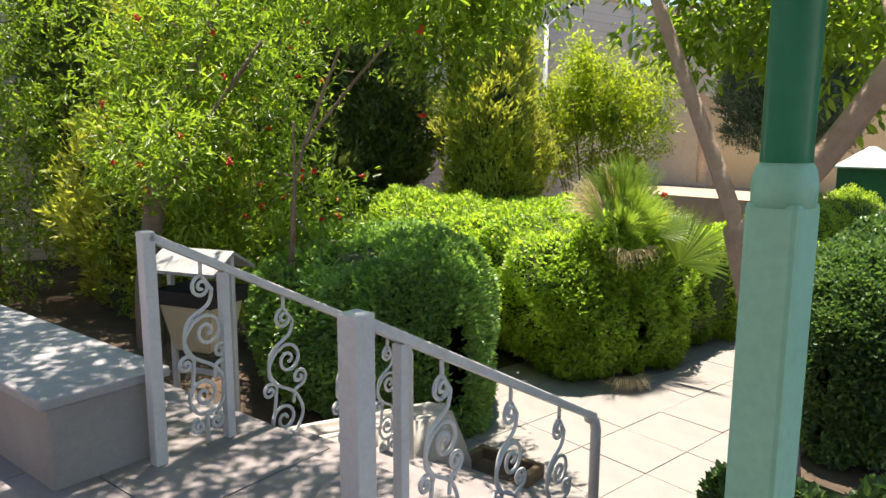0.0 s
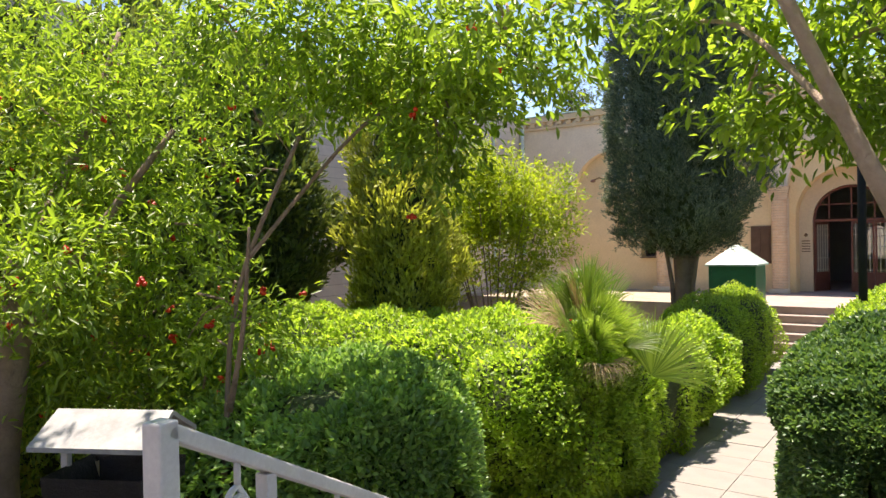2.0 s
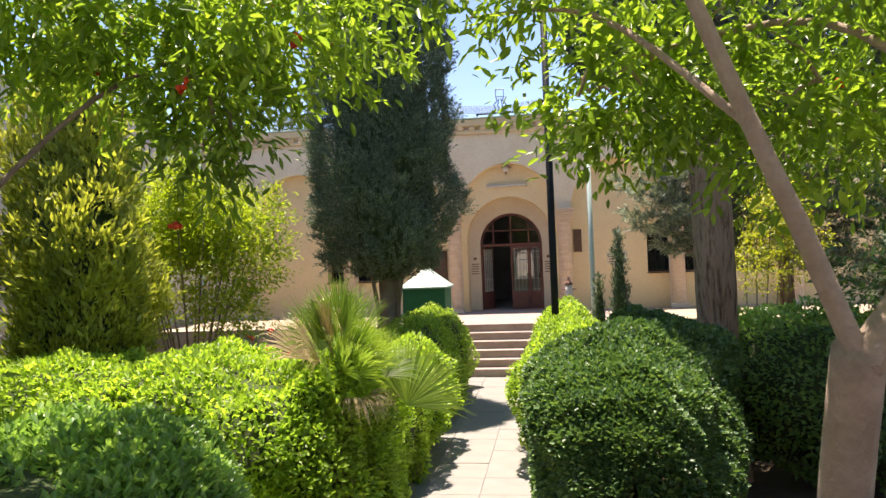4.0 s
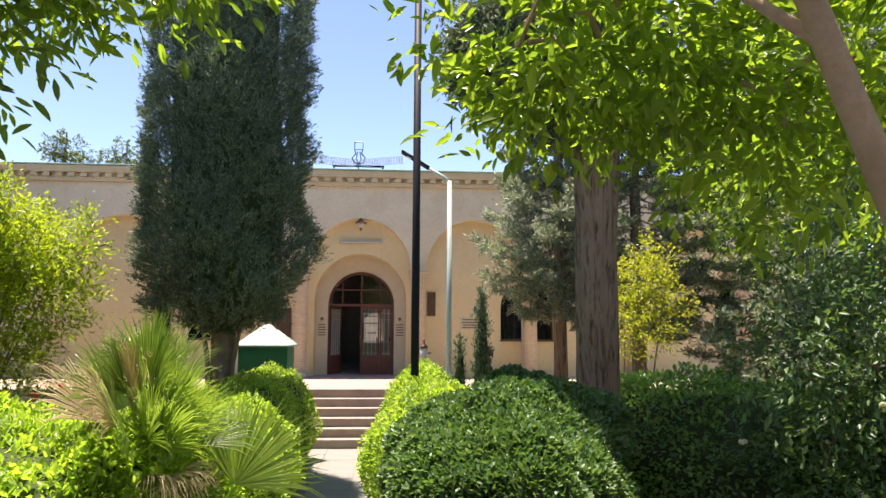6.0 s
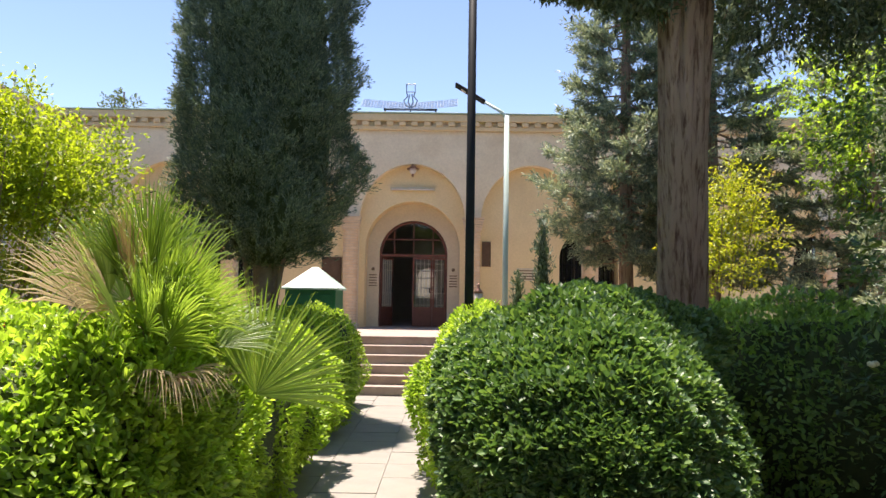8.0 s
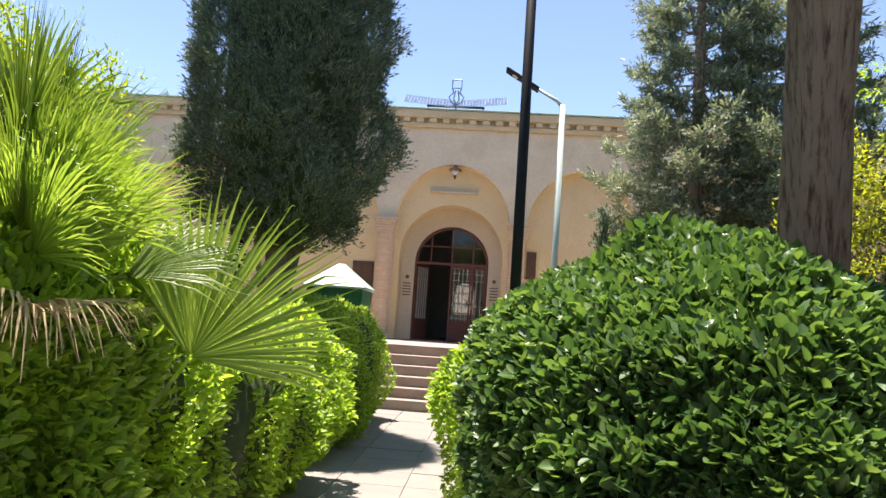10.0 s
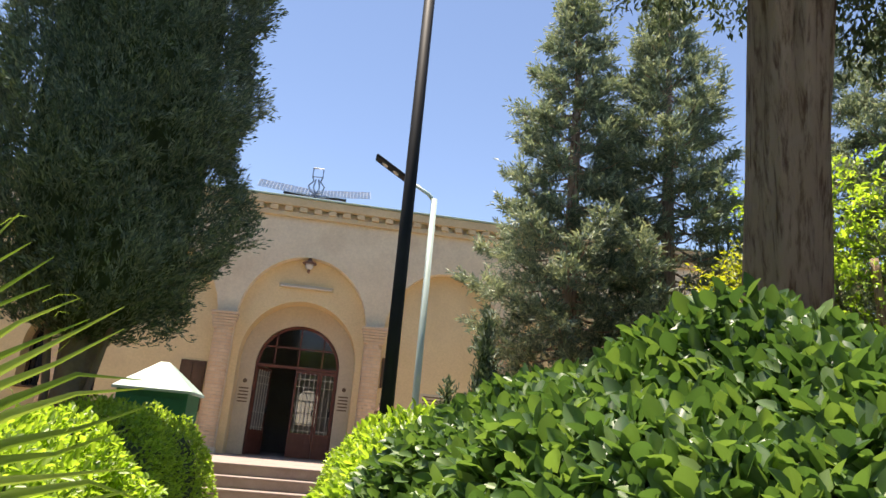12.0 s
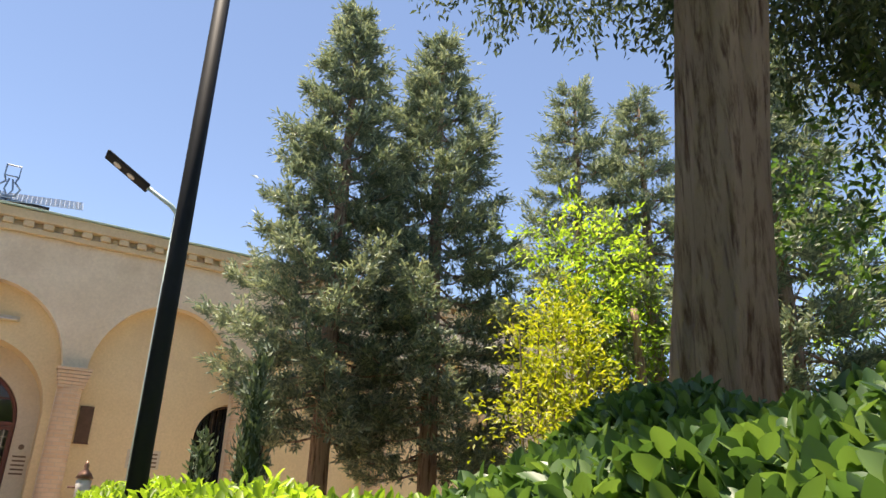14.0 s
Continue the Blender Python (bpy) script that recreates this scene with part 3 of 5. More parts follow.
def arched_window(x):
    ob = thing("arched_window", "arched dark window with an iron grille behind a brick column", "window", pose(x, DY - 0.16, 0), "grilled windows")
    h, foot, spring, rise = 0.79, 0.94, 1.85, 0.75
    pts = [(-h, foot)] + [(-h * math.cos(math.pi * k / 24), spring + rise * math.sin(math.pi * k / 24)) for k in range(25)] + [(h, foot)]
    bm = bmesh.new()
    bm.faces.new([bm.verts.new((a, 0.03, z)) for a, z in pts])
    part("pane", bm, GLASS, ob)
    bm = bmesh.new()
    tube(bm, [(a * 0.98, 0, z) for a, z in pts] + [(-h * 0.98, 0, foot)], 0.035, 6, False)
    part("window_frame", bm, DARK_WOOD, ob)
    for k in range(11):
        a = -h + (k + 1) * 2 * h / 12
        top = spring + rise * math.sqrt(1 - (a / h) ** 2)
        bm = bmesh.new()
        tube(bm, [(a, -0.05, foot), (a, -0.05, top)], 0.011, 6)
        part("grille_bar", bm, BLACK_METAL, ob)
    for z in (1.25, 1.7):
        part("grille_crossbar", boxed(-h, h, -0.045, -0.03, z - 0.012, z + 0.012), BLACK_METAL, ob)
    part("window_sill", boxed(-h - 0.03, h + 0.03, -0.52, 0.0, foot - 0.05, foot - 0.012, 0.01), DARK_WOOD, ob)
    return ob


w0 = arched_window(2.82)
for x in (-6.95, 9.2):
    copy_thing(w0, pose(x, DY - 0.16, 0))


def entrance_door():
    ob = thing("entrance_door", "arched brown steel and glass entrance door standing half open", "door", pose(DOOR_X, DY + 0.12, TERRACE))
    h, spring, rise = DOOR_H - 0.004, 2.04, 0.955
    bm = bmesh.new()
    pts = [(-h, 0)] + [(-h * math.cos(math.pi * k / 24), spring + rise * math.sin(math.pi * k / 24)) for k in range(25)] + [(h, 0)]
    tube(bm, [(a * 0.97, 0, z * 0.99) for a, z in pts], 0.035, 6)
    part("door_frame", bm, DOOR_STEEL, ob)
    bm = bmesh.new()
    rim = [[bm.verts.new((a * 0.96, y, max(z, 2.03) * 0.995)) for a, z in pts[1:-1]] for y in (0.0, 0.006)]
    bm.faces.new(rim[0])
    bm.faces.new(rim[1][::-1])
    for k in range(len(rim[0])):
        j = (k + 1) % len(rim[0])
        bm.faces.new((rim[0][k], rim[0][j], rim[1][j], rim[1][k]))
    part("fanlight_pane", bm, CLEAR, ob).visible_shadow = False
    part("transom", boxed(-h, h, -0.03, 0.03, 1.98, 2.05, 0.005), DOOR_STEEL, ob)
    for a in (-0.55, 0.0, 0.55):
        part("fanlight_bar", boxed(a - 0.018, a + 0.018, -0.02, 0.02, 2.05, spring + rise * math.sqrt(1 - (a / h) ** 2), 0.003), DOOR_STEEL, ob)
    part("fanlight_bar", boxed(-h * 0.86, h * 0.86, -0.02, 0.02, 2.45, 2.485, 0.003), DOOR_STEEL, ob)

    def leaf(m, wide, name):
        bm = bmesh.new()
        box(bm, 0, 0.05, -0.02, 0.02, 0.02, 1.97)
        box(bm, wide - 0.05, wide, -0.02, 0.02, 0.02, 1.97)
        for z0, z1 in ((0.02, 0.08), (0.5, 0.56), (1.9, 1.97)):
            box(bm, 0.05, wide - 0.05, -0.019, 0.019, z0, z1)
        d = part(name, bm, DOOR_STEEL, ob)
        d.matrix_local = m
        part("kick_panel", boxed(0.04, wide - 0.04, -0.008, 0.008, 0.06, 0.52), DOOR_STEEL, d)
        n = max(3, int(wide / 0.1))
        for k in range(1, n):
            part("grille_bar", boxed(k * wide / n - 0.007, k * wide / n + 0.007, -0.03, -0.012, 0.55, 1.92), GRILLE, d)
        for z in (0.62, 0.95, 1.6, 1.78):
            part("grille_bar", boxed(0.05, wide - 0.05, -0.031, -0.013, z - 0.007, z + 0.007), GRILLE, d)
        pane = part("pane", boxed(0.04, wide - 0.04, 0.0, 0.006, 0.54, 1.92), CLEAR, d)
        pane.visible_shadow = False
        part("handle", boxed(wide - 0.09, wide - 0.06, -0.06, -0.03, 0.95, 1.1, 0.006), BLACK_METAL, d)
    leaf(pose(-0.92, 0, 0, 0, 0, 62), 0.62, "open_leaf")
    leaf(pose(-0.02, 0, 0, 0, 0, 0), 0.56, "middle_leaf")
    leaf(pose(0.55, 0, 0, 0, 0, 0), 0.37, "side_leaf")
    return ob


entrance_door()
ig = thing("inner_grille", "white barred grille in the far arch of the hall", "grille", pose(-1.80, 28.97, 0.72))
for k in range(6):
    part("bar", boxed(-0.3 + k * 0.12 - 0.014, -0.3 + k * 0.12 + 0.014, -0.012, 0.012, 0.0, 1.0, 0.003), WHITE_PAINT, ig)
for z in (0.04, 0.36, 0.72, 0.98):
    part("rail", boxed(-0.36, 0.36, 0.0125, 0.029, z - 0.02, z + 0.02, 0.003), WHITE_PAINT, ig)

# Shutter, sign board, plaques and lamps on the facade.
sh = thing("window_shutter", "closed dark brown wooden shutter beside a brick column", "shutter", pose(-4.2, BY - 0.02, 0))
part("frame", boxed(-0.27, 0.27, -0.02, 0.02, 0.72, 1.80, 0.006), DARK_WOOD, sh)
for k in range(2):
    part("panel", boxed(-0.23 + k * 0.235, -0.01 + k * 0.235, -0.035, -0.021, 0.78, 1.74, 0.004), DARK_WOOD, sh)
sb = thing("sign_board", "dark brown wooden notice board on the plaster wall", "sign", pose(0.02, BY - 0.02, 0))
part("board", boxed(-0.12, 0.12, -0.02, 0.018, 1.62, 2.28, 0.006), DARK_WOOD, sb)
part("edging", boxed(-0.135, 0.135, -0.012, 0.019, 1.60, 1.618, 0.003), DOOR_STEEL, sb)


def plaque(x, z, y, rows, wide, label):
    ob = thing("wall_plaque", label, "plaque", pose(x, y, z), "plaques by the door")
    part("panel", boxed(-wide * 0.6, wide * 0.6, -0.012, 0.0, -0.02, rows * 0.075 + 0.02, 0.003), PLASTER_PALE, ob)
    for k in range(rows):
        part("line_of_writing", boxed(-wide / 2 * (1 - 0.08 * (k % 2)), wide / 2, -0.017, -0.0125, k * 0.075 + 0.012, k * 0.075 + 0.042), LETTER, ob)
    if rows > 4:
        bm = bmesh.new()
        bmesh.ops.create_icosphere(bm, subdivisions=2, radius=0.05, matrix=Matrix.Translation((0, -0.006, rows * 0.075 + 0.12)) @ Matrix.Diagonal((1, 0.2, 1, 1)))
        part("emblem", bm, LETTER, ob)


plaque(-3.13, 1.02, DY - 0.002, 5, 0.22, "small plaque with lines of writing beside the door")
plaque(-0.87, 1.02, DY - 0.002, 5, 0.22, "small plaque with lines of writing beside the door")
plaque(1.15, 1.25, BY - 0.002, 4, 0.5, "faded lines of writing painted on the plaster wall")

tl = thing("tube_light", "cream fluorescent tube fitting above the entrance arch", "lamp", pose(-2.02, BY - 0.05, 3.70))
part("housing", boxed(-0.62, 0.62, -0.03, 0.05, -0.045, 0.045, 0.012), FIXTURE, tl)
bm = bmesh.new()
tube(bm, [(-0.58, -0.045, -0.02), (0.58, -0.045, -0.02)], 0.014, 8)
part("tube", bm, FROSTED, tl, smooth=True)
wl = thing("wall_lantern", "coppery wall lantern with a frosted shade above the entrance", "lamp", pose(-2.02, BY - 0.2, 4.12))
bm = bmesh.new()
tube(bm, [(0, 0.2, 0.32), (0, 0.1, 0.38), (0, 0, 0.33), (0, 0, 0.22)], 0.016, 8)
part("bracket", bm, LAMP_METAL, wl, smooth=True)
bm = bmesh.new()
lathe(bm, [(0.02, 0.26), (0.05, 0.2), (0.075, 0.17), (0.16, 0.12), (0.165, 0.10), (0.08, 0.115)], 16)
part("cap", bm, LAMP_METAL, wl, smooth=True)
bm = bmesh.new()
lathe(bm, [(0.085, 0.11), (0.095, 0.05), (0.07, 0.0), (0.03, -0.03)], 16)
part("shade", bm, FROSTED, wl, smooth=True)
bm = bmesh.new()
lathe(bm, [(0.03, -0.03), (0.04, -0.06), (0.015, -0.12)], 12)
part("finial", bm, LAMP_METAL, wl, smooth=True)

wb = thing("wall_bracket_lamp", "small dark bracket lamp on the plaster wall", "lamp", pose(-8.95, BY - 0.1, 3.42))
bm = bmesh.new()
tube(bm, [(0, 0.1, 0.05), (-0.12, -0.05, 0.1), (-0.3, -0.1, 0.02)], 0.018, 6)
part("bracket", bm, BLACK_METAL, wb, smooth=True)
bm = bmesh.new()
lathe(bm, [(0.03, 0.06), (0.09, 0.0), (0.085, -0.02), (0.03, -0.05)], 12, (-0.3, -0.1, 0))
part("shade", bm, LAMP_METAL, wb, smooth=True)

# Frame with a tulip-shaped emblem and mesh panels on the roof.
rf = thing("roof_sign", "wire emblem and mesh panels on a steel frame on the roof", "sign", pose(-2.12, 22.42, 5.75))
part("beam", boxed(-0.74, 0.74, -0.03, 0.03, 0.12, 0.17, 0.005), BLACK_METAL, rf)
for x in (-0.7, 0.0, 0.7):
    part("leg", boxed(x - 0.02, x + 0.02, -0.02, 0.02, 0.0, 0.12), BLACK_METAL, rf)
for x0, x1, z0, z1 in ((-1.35, -0.02, 0.30, 0.20), (0.02, 1.3, 0.20, 0.34)):
    bm = bmesh.new()
    for k in range(17):
        u = k / 16
        tube(bm, [(x0 + (x1 - x0) * u, -0.1, z0 + (z1 - z0) * u - 0.10), (x0 + (x1 - x0) * u, 0.35, z0 + (z1 - z0) * u + 0.22)], 0.008, 4)
    for k in range(8):
        v = k / 7
        tube(bm, [(x0, -0.1 + 0.45 * v, z0 - 0.10 + 0.32 * v), (x1, -0.1 + 0.45 * v, z1 - 0.10 + 0.32 * v)], 0.008, 4)
    part("mesh_panel", bm, SOLAR, rf)
bm = bmesh.new()
for s in (-1, 1):
    tube(bm, [(0, 0, 0.2), (s * 0.13, 0, 0.26), (s * 0.19, 0, 0.40), (s * 0.08, 0, 0.52), (s * 0.12, 0, 0.64)], 0.02, 6)
    tube(bm, [(0, 0, 0.22), (s * 0.07, 0, 0.36), (s * 0.03, 0, 0.58)], 0.018, 6)
tube(bm, [(-0.12, 0, 0.86), (-0.12, 0, 0.64), (0.12, 0, 0.64), (0.12, 0, 0.86), (-0.12, 0, 0.86)], 0.018, 6)
part("emblem", bm, SOLAR, rf)

# Terrace and entrance steps.
tagged(part("terrace", boxed(-4.4, 0.9, 18.25, DY + 0.4, -1.3, TERRACE), STEP), "pinkish stone terrace in front of the building", "terrace", kind="structure")
for x0, x1 in ((-11.9, -4.403), (0.903, 12.4)):
    tagged(part("raised_bed", boxed(x0, x1, 18.35, DY + 0.4, -1.3, TERRACE - 0.004), EARTH), "raised bed of dry pale earth along the facade", "bed", kind="structure")
st = thing("entrance_steps", "six wide worn pinkish stone steps up to the terrace", "steps", kind="structure")
rise = (TERRACE + 1.15) / 6
for k in range(5):
    y = 16.9 + k * 0.27
    part("step", boxed(-3.1, -0.2, y, 18.255, -1.3 + k * rise if k else -1.3, -1.15 + (k + 1) * rise - 0.035), STEP, st)
    part("tread", boxed(-3.13, -0.17, y - 0.025, y + 0.30, -1.15 + (k + 1) * rise - 0.034, -1.15 + (k + 1) * rise, 0.008), STEP, st)
part("tread", boxed(-3.13, -0.17, 18.225, 18.6, TERRACE - 0.03, TERRACE + 0.004, 0.006), STEP, st)

# Left wing, at right angles to the facade.
bm = bmesh.new()
box(bm, -14.5, -11.9, -14.0, 30, -1.3, 5.63)
tagged(part("wall_wing", bm, WING_BRICK), "pale brick side wing of the building", "wall", kind="structure")
tagged(part("trim_wing_edge", boxed(-14.6, -11.82, -14.1, FY - 0.22, 5.633, 5.70, 0.01), PLASTER_TOP), "plaster edge along the roof of the side wing", "trim", kind="structure")
bm = bmesh.new()
tube(bm, [(-11.84, 20.4, -1.1), (-11.84, 20.4, 6.2)], 0.035, 8)
tagged(part("drain_pipe", bm, POLE_PALE), "pale pipe fixed to the side wing wall", "pipe")
bm = bmesh.new()
tube(bm, [(-11.78, 22.2, 1.0), (-11.78, 22.2, 5.5)], 0.07, 10)
tagged(part("rain_pipe", bm, POLE_PALE), "pale green rain pipe in the corner of the walls", "pipe")

# ---- ground ----
def ground_height(x, y):
    s = np.clip((-2.6 - x) / 1.4, 0, 1) * np.clip((5.6 - y) / 2.0, 0, 1)
    s = s * s * (3 - 2 * s)
    far = np.clip((np.hypot(x, y - 10) - 60) / 200, 0, 1)
    return -1.19 + 0.52 * s + far * 0.1


gx = np.concatenate([np.linspace(-900, -20, 12), np.linspace(-16, 16, 130), np.linspace(20, 900, 12)])
gy = np.concatenate([np.linspace(-900, -14, 12), np.linspace(-10, 24, 140), np.linspace(30, 900, 12)])
X, Y = np.meshgrid(gx, gy, indexing="ij")
grng = np.random.default_rng(3)
P = np.stack([X.ravel(), Y.ravel(), np.zeros(X.size)], 1)
P[:, 2] = ground_height(P[:, 0], P[:, 1]) + np.where(np.abs(P[:, 0] + 2) < 1.2, 0, lumps(P, 4, grng) * 0.015)
idx = np.arange(X.size).reshape(X.shape)
F = np.stack([idx[:-1, :-1], idx[1:, :-1], idx[1:, 1:], idx[:-1, 1:]], -1).reshape(-1, 4)
tagged(from_arrays("ground", P, F, SOIL, None, True), "dark bare garden soil under the planting", "ground", kind="structure")

path = thing("garden_path", "straight pale stone-paved garden path between hedges", "path", kind="structure")
part("bed", boxed(-3.6, -0.4, 3.0, 16.9, -1.3, -1.162), PAVING, path)

# ---- near platform, stair and railings, in the platform's own frame ----
NEAR = pose(-1.27, 1.77, 0, 0, 0, 11.6)
plat = thing("platform", "grey stone platform with wide slabs", "platform", NEAR, kind="structure")
part("base", boxed(-6.5, 7.5, -7.0, 0.575, -1.4, -0.04), CONCRETE, plat)
stair = thing("garden_stair", "seven grey stone steps down to the garden path", "steps", NEAR, kind="structure")
for k in range(1, 7):
    z = -k * 0.1643
    part("step", boxed(-0.06, 1.36, 0.58 + (k - 1) * 0.31, 0.58 + k * 0.31, -1.4, z - 0.03), CONCRETE, stair)
    part("tread", boxed(-0.07, 1.37, 0.57 + (k - 1) * 0.31, 0.60 + k * 0.31, z - 0.029, z, 0.006), PLATFORM, stair)
bm = bmesh.new()
prof = [(0.58, -0.12), (2.28, -0.44), (2.40, -0.50), (2.66, -0.98), (2.66, -1.3), (0.58, -1.3)]
va = [bm.verts.new((-0.26, y, z)) for y, z in prof]
vb = [bm.verts.new((-0.085, y, z)) for y, z in prof]
bm.faces.new(va)
bm.faces.new(vb[::-1])
for k in range(len(prof)):
    bm.faces.new((va[k], va[(k + 1) % len(prof)], vb[(k + 1) % len(prof)], vb[k]))
bmesh.ops.bevel(bm, geom=[e for e in bm.edges], offset=0.08, segments=4, affect="EDGES", clamp_overlap=True)
cheek = part("stair_cheek_wall", bm, CHEEK, smooth=True)
cheek.matrix_world = NEAR
tagged(cheek, "rounded whitewashed cheek wall beside the stair", "wall", kind="structure")

pit = thing("planting_pit", "small planting pit with a brown timber rim in the paving", "planter", NEAR @ pose(0.05, 2.74, -1.15))
part("soil", boxed(-0.24, 0.24, -0.18, 0.18, 0.0, 0.02), SOIL, pit)
for x0, x1, y0, y1 in ((-0.3, 0.3, -0.24, -0.181), (-0.3, 0.3, 0.181, 0.24), (-0.3, -0.241, -0.18, 0.18), (0.241, 0.3, -0.18, 0.18)):
    part("rim", boxed(x0, x1, y0, y1, 0.0, 0.11, 0.012), TWIG_DRY, pit)

bench = thing("bench_wall", "low rendered bench wall with a pale stone slab top", "bench", NEAR)
part("body", boxed(-6.4, -0.10, -0.42, 0.08, -0.035, 0.37, 0.012), CONCRETE, bench)
for k in range(5):
    part("slab", boxed(-0.07 - (k + 1) * 1.26 + 0.004, -0.07 - k * 1.26, -0.46, 0.12, 0.372, 0.42, 0.008), COPING, bench)


def spiral(cx, cz, r0, turns, start, hand, steps=26):
    """Scroll end: from the outside inwards."""
    return [(cx + r0 * (1 - 0.86 * k / steps) * math.cos(start + hand * turns * 2 * math.pi * k / steps), cz + r0 * (1 - 0.86 * k / steps) * math.sin(start + hand * turns * 2 * math.pi * k / steps)) for k in range(steps + 1)]


def smooth_line(pts, steps=7):
    out = []
    for i in range(len(pts) - 1):
        p0, p1, p2, p3 = pts[max(i - 1, 0)], pts[i], pts[i + 1], pts[min(i + 2, len(pts) - 1)]
        for k in range(steps):
            t = k / steps
            out.append(tuple(0.5 * (2 * b + (c - a) * t + (2 * a - 5 * b + 4 * c - d) * t * t + (3 * b - a - 3 * c + d) * t ** 3) for a, b, c, d in zip(p0, p1, p2, p3)))
    return out + [pts[-1]]


def scroll_panel(parent, y, z, s):
    """One wrought S-scroll with its small curls, standing in the plane of the railing."""
    lines = [
        spiral(0.0, 0.66, 0.055, 1.6, math.pi * 0.5, 1)[::-1] + smooth_line([(0.055, 0.64), (0.03, 0.57), (-0.08, 0.50), (-0.10, 0.38), (-0.06, 0.33)]),
        spiral(0.02, 0.44, 0.085, 1.6, math.pi * 0.75, -1)[::-1] + smooth_line([(-0.05, 0.50), (-0.10, 0.42), (-0.06, 0.33), (0.06, 0.25), (0.11, 0.14), (0.06, 0.05), (-0.04, 0.04), (-0.09, 0.11)]),
        spiral(-0.01, 0.13, 0.08, 1.5, math.pi, -1),
        spiral(0.09, 0.33, 0.05, 1.5, -math.pi * 0.5, 1) ,
        smooth_line([(0.09, 0.28), (0.06, 0.26), (0.05, 0.20)]),
        spiral(-0.10, 0.30, 0.045, 1.5, 0.0, 1),
        smooth_line([(-0.06, 0.30), (-0.07, 0.20), (-0.09, 0.11)]),
        spiral(-0.05, -0.02, 0.04, 1.4, math.pi * 0.5, 1),
        spiral(0.05, -0.02, 0.04, 1.4, math.pi * 0.5, -1),
        [(0.0, 0.04), (0.0, -0.12)],
        [(0.0, 0.72), (0.0, 0.78)],
    ]
    bm = bmesh.new()
    for ln in lines:
        tube(bm, [(0, y + a * s, z + b * s) for a, b in ln], 0.0095, 6)
    part("scroll", bm, WHITE_PAINT, parent, smooth=True)


def railing(m, label, y1, ztop, zend, posts, scrolls, wide):
    ob = thing("stair_railing", label, "railing", m, "railings of the garden stair")
    slope = (zend - ztop) / y1
    bm = bmesh.new()
    box(bm, -0.03, 0.03, 0.0, math.hypot(y1, zend - ztop), -0.02, 0.02, 0.006, pose(0, 0, ztop) @ Matrix.Rotation(math.atan2(zend - ztop, y1), 4, "X"))
    part("top_rail", bm, WHITE_PAINT, ob)
    part("post", boxed(-wide, wide, -wide, wide, -0.02, ztop + 0.02, 0.006), WHITE_PAINT, ob)
    for y, foot in posts:
        part("post", boxed(-0.022, 0.022, y - 0.022, y + 0.022, foot, ztop + slope * y - 0.022, 0.004), WHITE_PAINT, ob)
    bm = bmesh.new()
    tube(bm, [(0, y1 - 0.04, zend + 0.0), (0, y1 + 0.03, zend - 0.03), (0, y1 + 0.055, zend - 0.1), (0, y1 + 0.055, -1.1)], 0.03, 8)
    part("end_post", bm, WHITE_PAINT, ob, smooth=True)
    for y, s in scrolls:
        scroll_panel(ob, y, ztop + slope * y - 0.78 * s - 0.02, s)
    return ob


railing(NEAR, "white-painted wrought iron stair railing with S-scrolls by the bench wall", 1.70, 1.06, 0.19, [(0.38, 0.0)], [(0.26, 1.0), (0.74, 1.05), (1.22, 1.05), (1.55, 0.9)], 0.03)
railing(NEAR @ pose(1.29, 0, 0), "white-painted wrought iron stair railing with a thick square newel", 1.80, 0.90, -0.02, [(0.22, 0.0)], [(0.46, 1.0), (0.96, 1.05), (1.42, 1.05)], 0.045)

gp = thing("canopy_post", "mint green painted steel post with a dark green upper pipe", "post", pose(1.575, 1.5, 0))
bm = bmesh.new()
box(bm, -0.027, 0.027, -0.027, 0.027, -0.02, 1.43, 0.006)
part("lower_post", bm, MINT, gp)
bm = bmesh.new()
lathe(bm, [(0.030, 1.425), (0.031, 1.445), (0.028, 1.462), (0.0245, 1.468)], 20)
part("collar", bm, MINT, gp, smooth=True)
bm = bmesh.new()
tube(bm, [(0, 0, 1.46), (0, 0, 3.1)], 0.0242, 20)
part("upper_pipe", bm, MINT_DARK, gp, smooth=True)

# Unseen slab and wall, added to keep sky light off the platform.
tagged(part("ceiling_sky_block", boxed(1.35, 8.0, -5.4, 1.62, 3.1, 3.3), PLASTER_PALE), "unseen plaster slab added to block sky light over the platform", "roof", kind="structure")
tagged(part("wall_sky_block", boxed(-10.0, 9.0, -5.8, -5.4, -1.3, 4.4), PLASTER_PALE), "unseen plain wall added to block sky light behind the platform", "wall", kind="structure")

# Litter bin.
bn = thing("litter_bin", "cream litter bin with black bag under worn white lid", "bin", pose(-3.35, 2.8, -0.72, 0, 0, 28))
bm = bmesh.new()
for s in (-1, 1):
    vs = [(-0.33, s * 0.0, 1.36), (0.33, 0.0, 1.36), (0.33, s * 0.24, 1.22), (-0.33, s * 0.24, 1.22)]
    a = [bm.verts.new(p) for p in vs]
    b = [bm.verts.new((p[0], p[1], p[2] - 0.025)) for p in vs]
    bm.faces.new(a)
    bm.faces.new(b[::-1])
    for k in range(4):
        bm.faces.new((a[k], a[(k + 1) % 4], b[(k + 1) % 4], b[k]))
part("lid", bm, BIN_LID, bn)
for x in (-0.29, 0.29):
    part("post", boxed(x - 0.02, x + 0.02, -0.02, 0.02, -0.1, 1.34, 0.004), WHITE_PAINT, bn)
bm = bmesh.new()
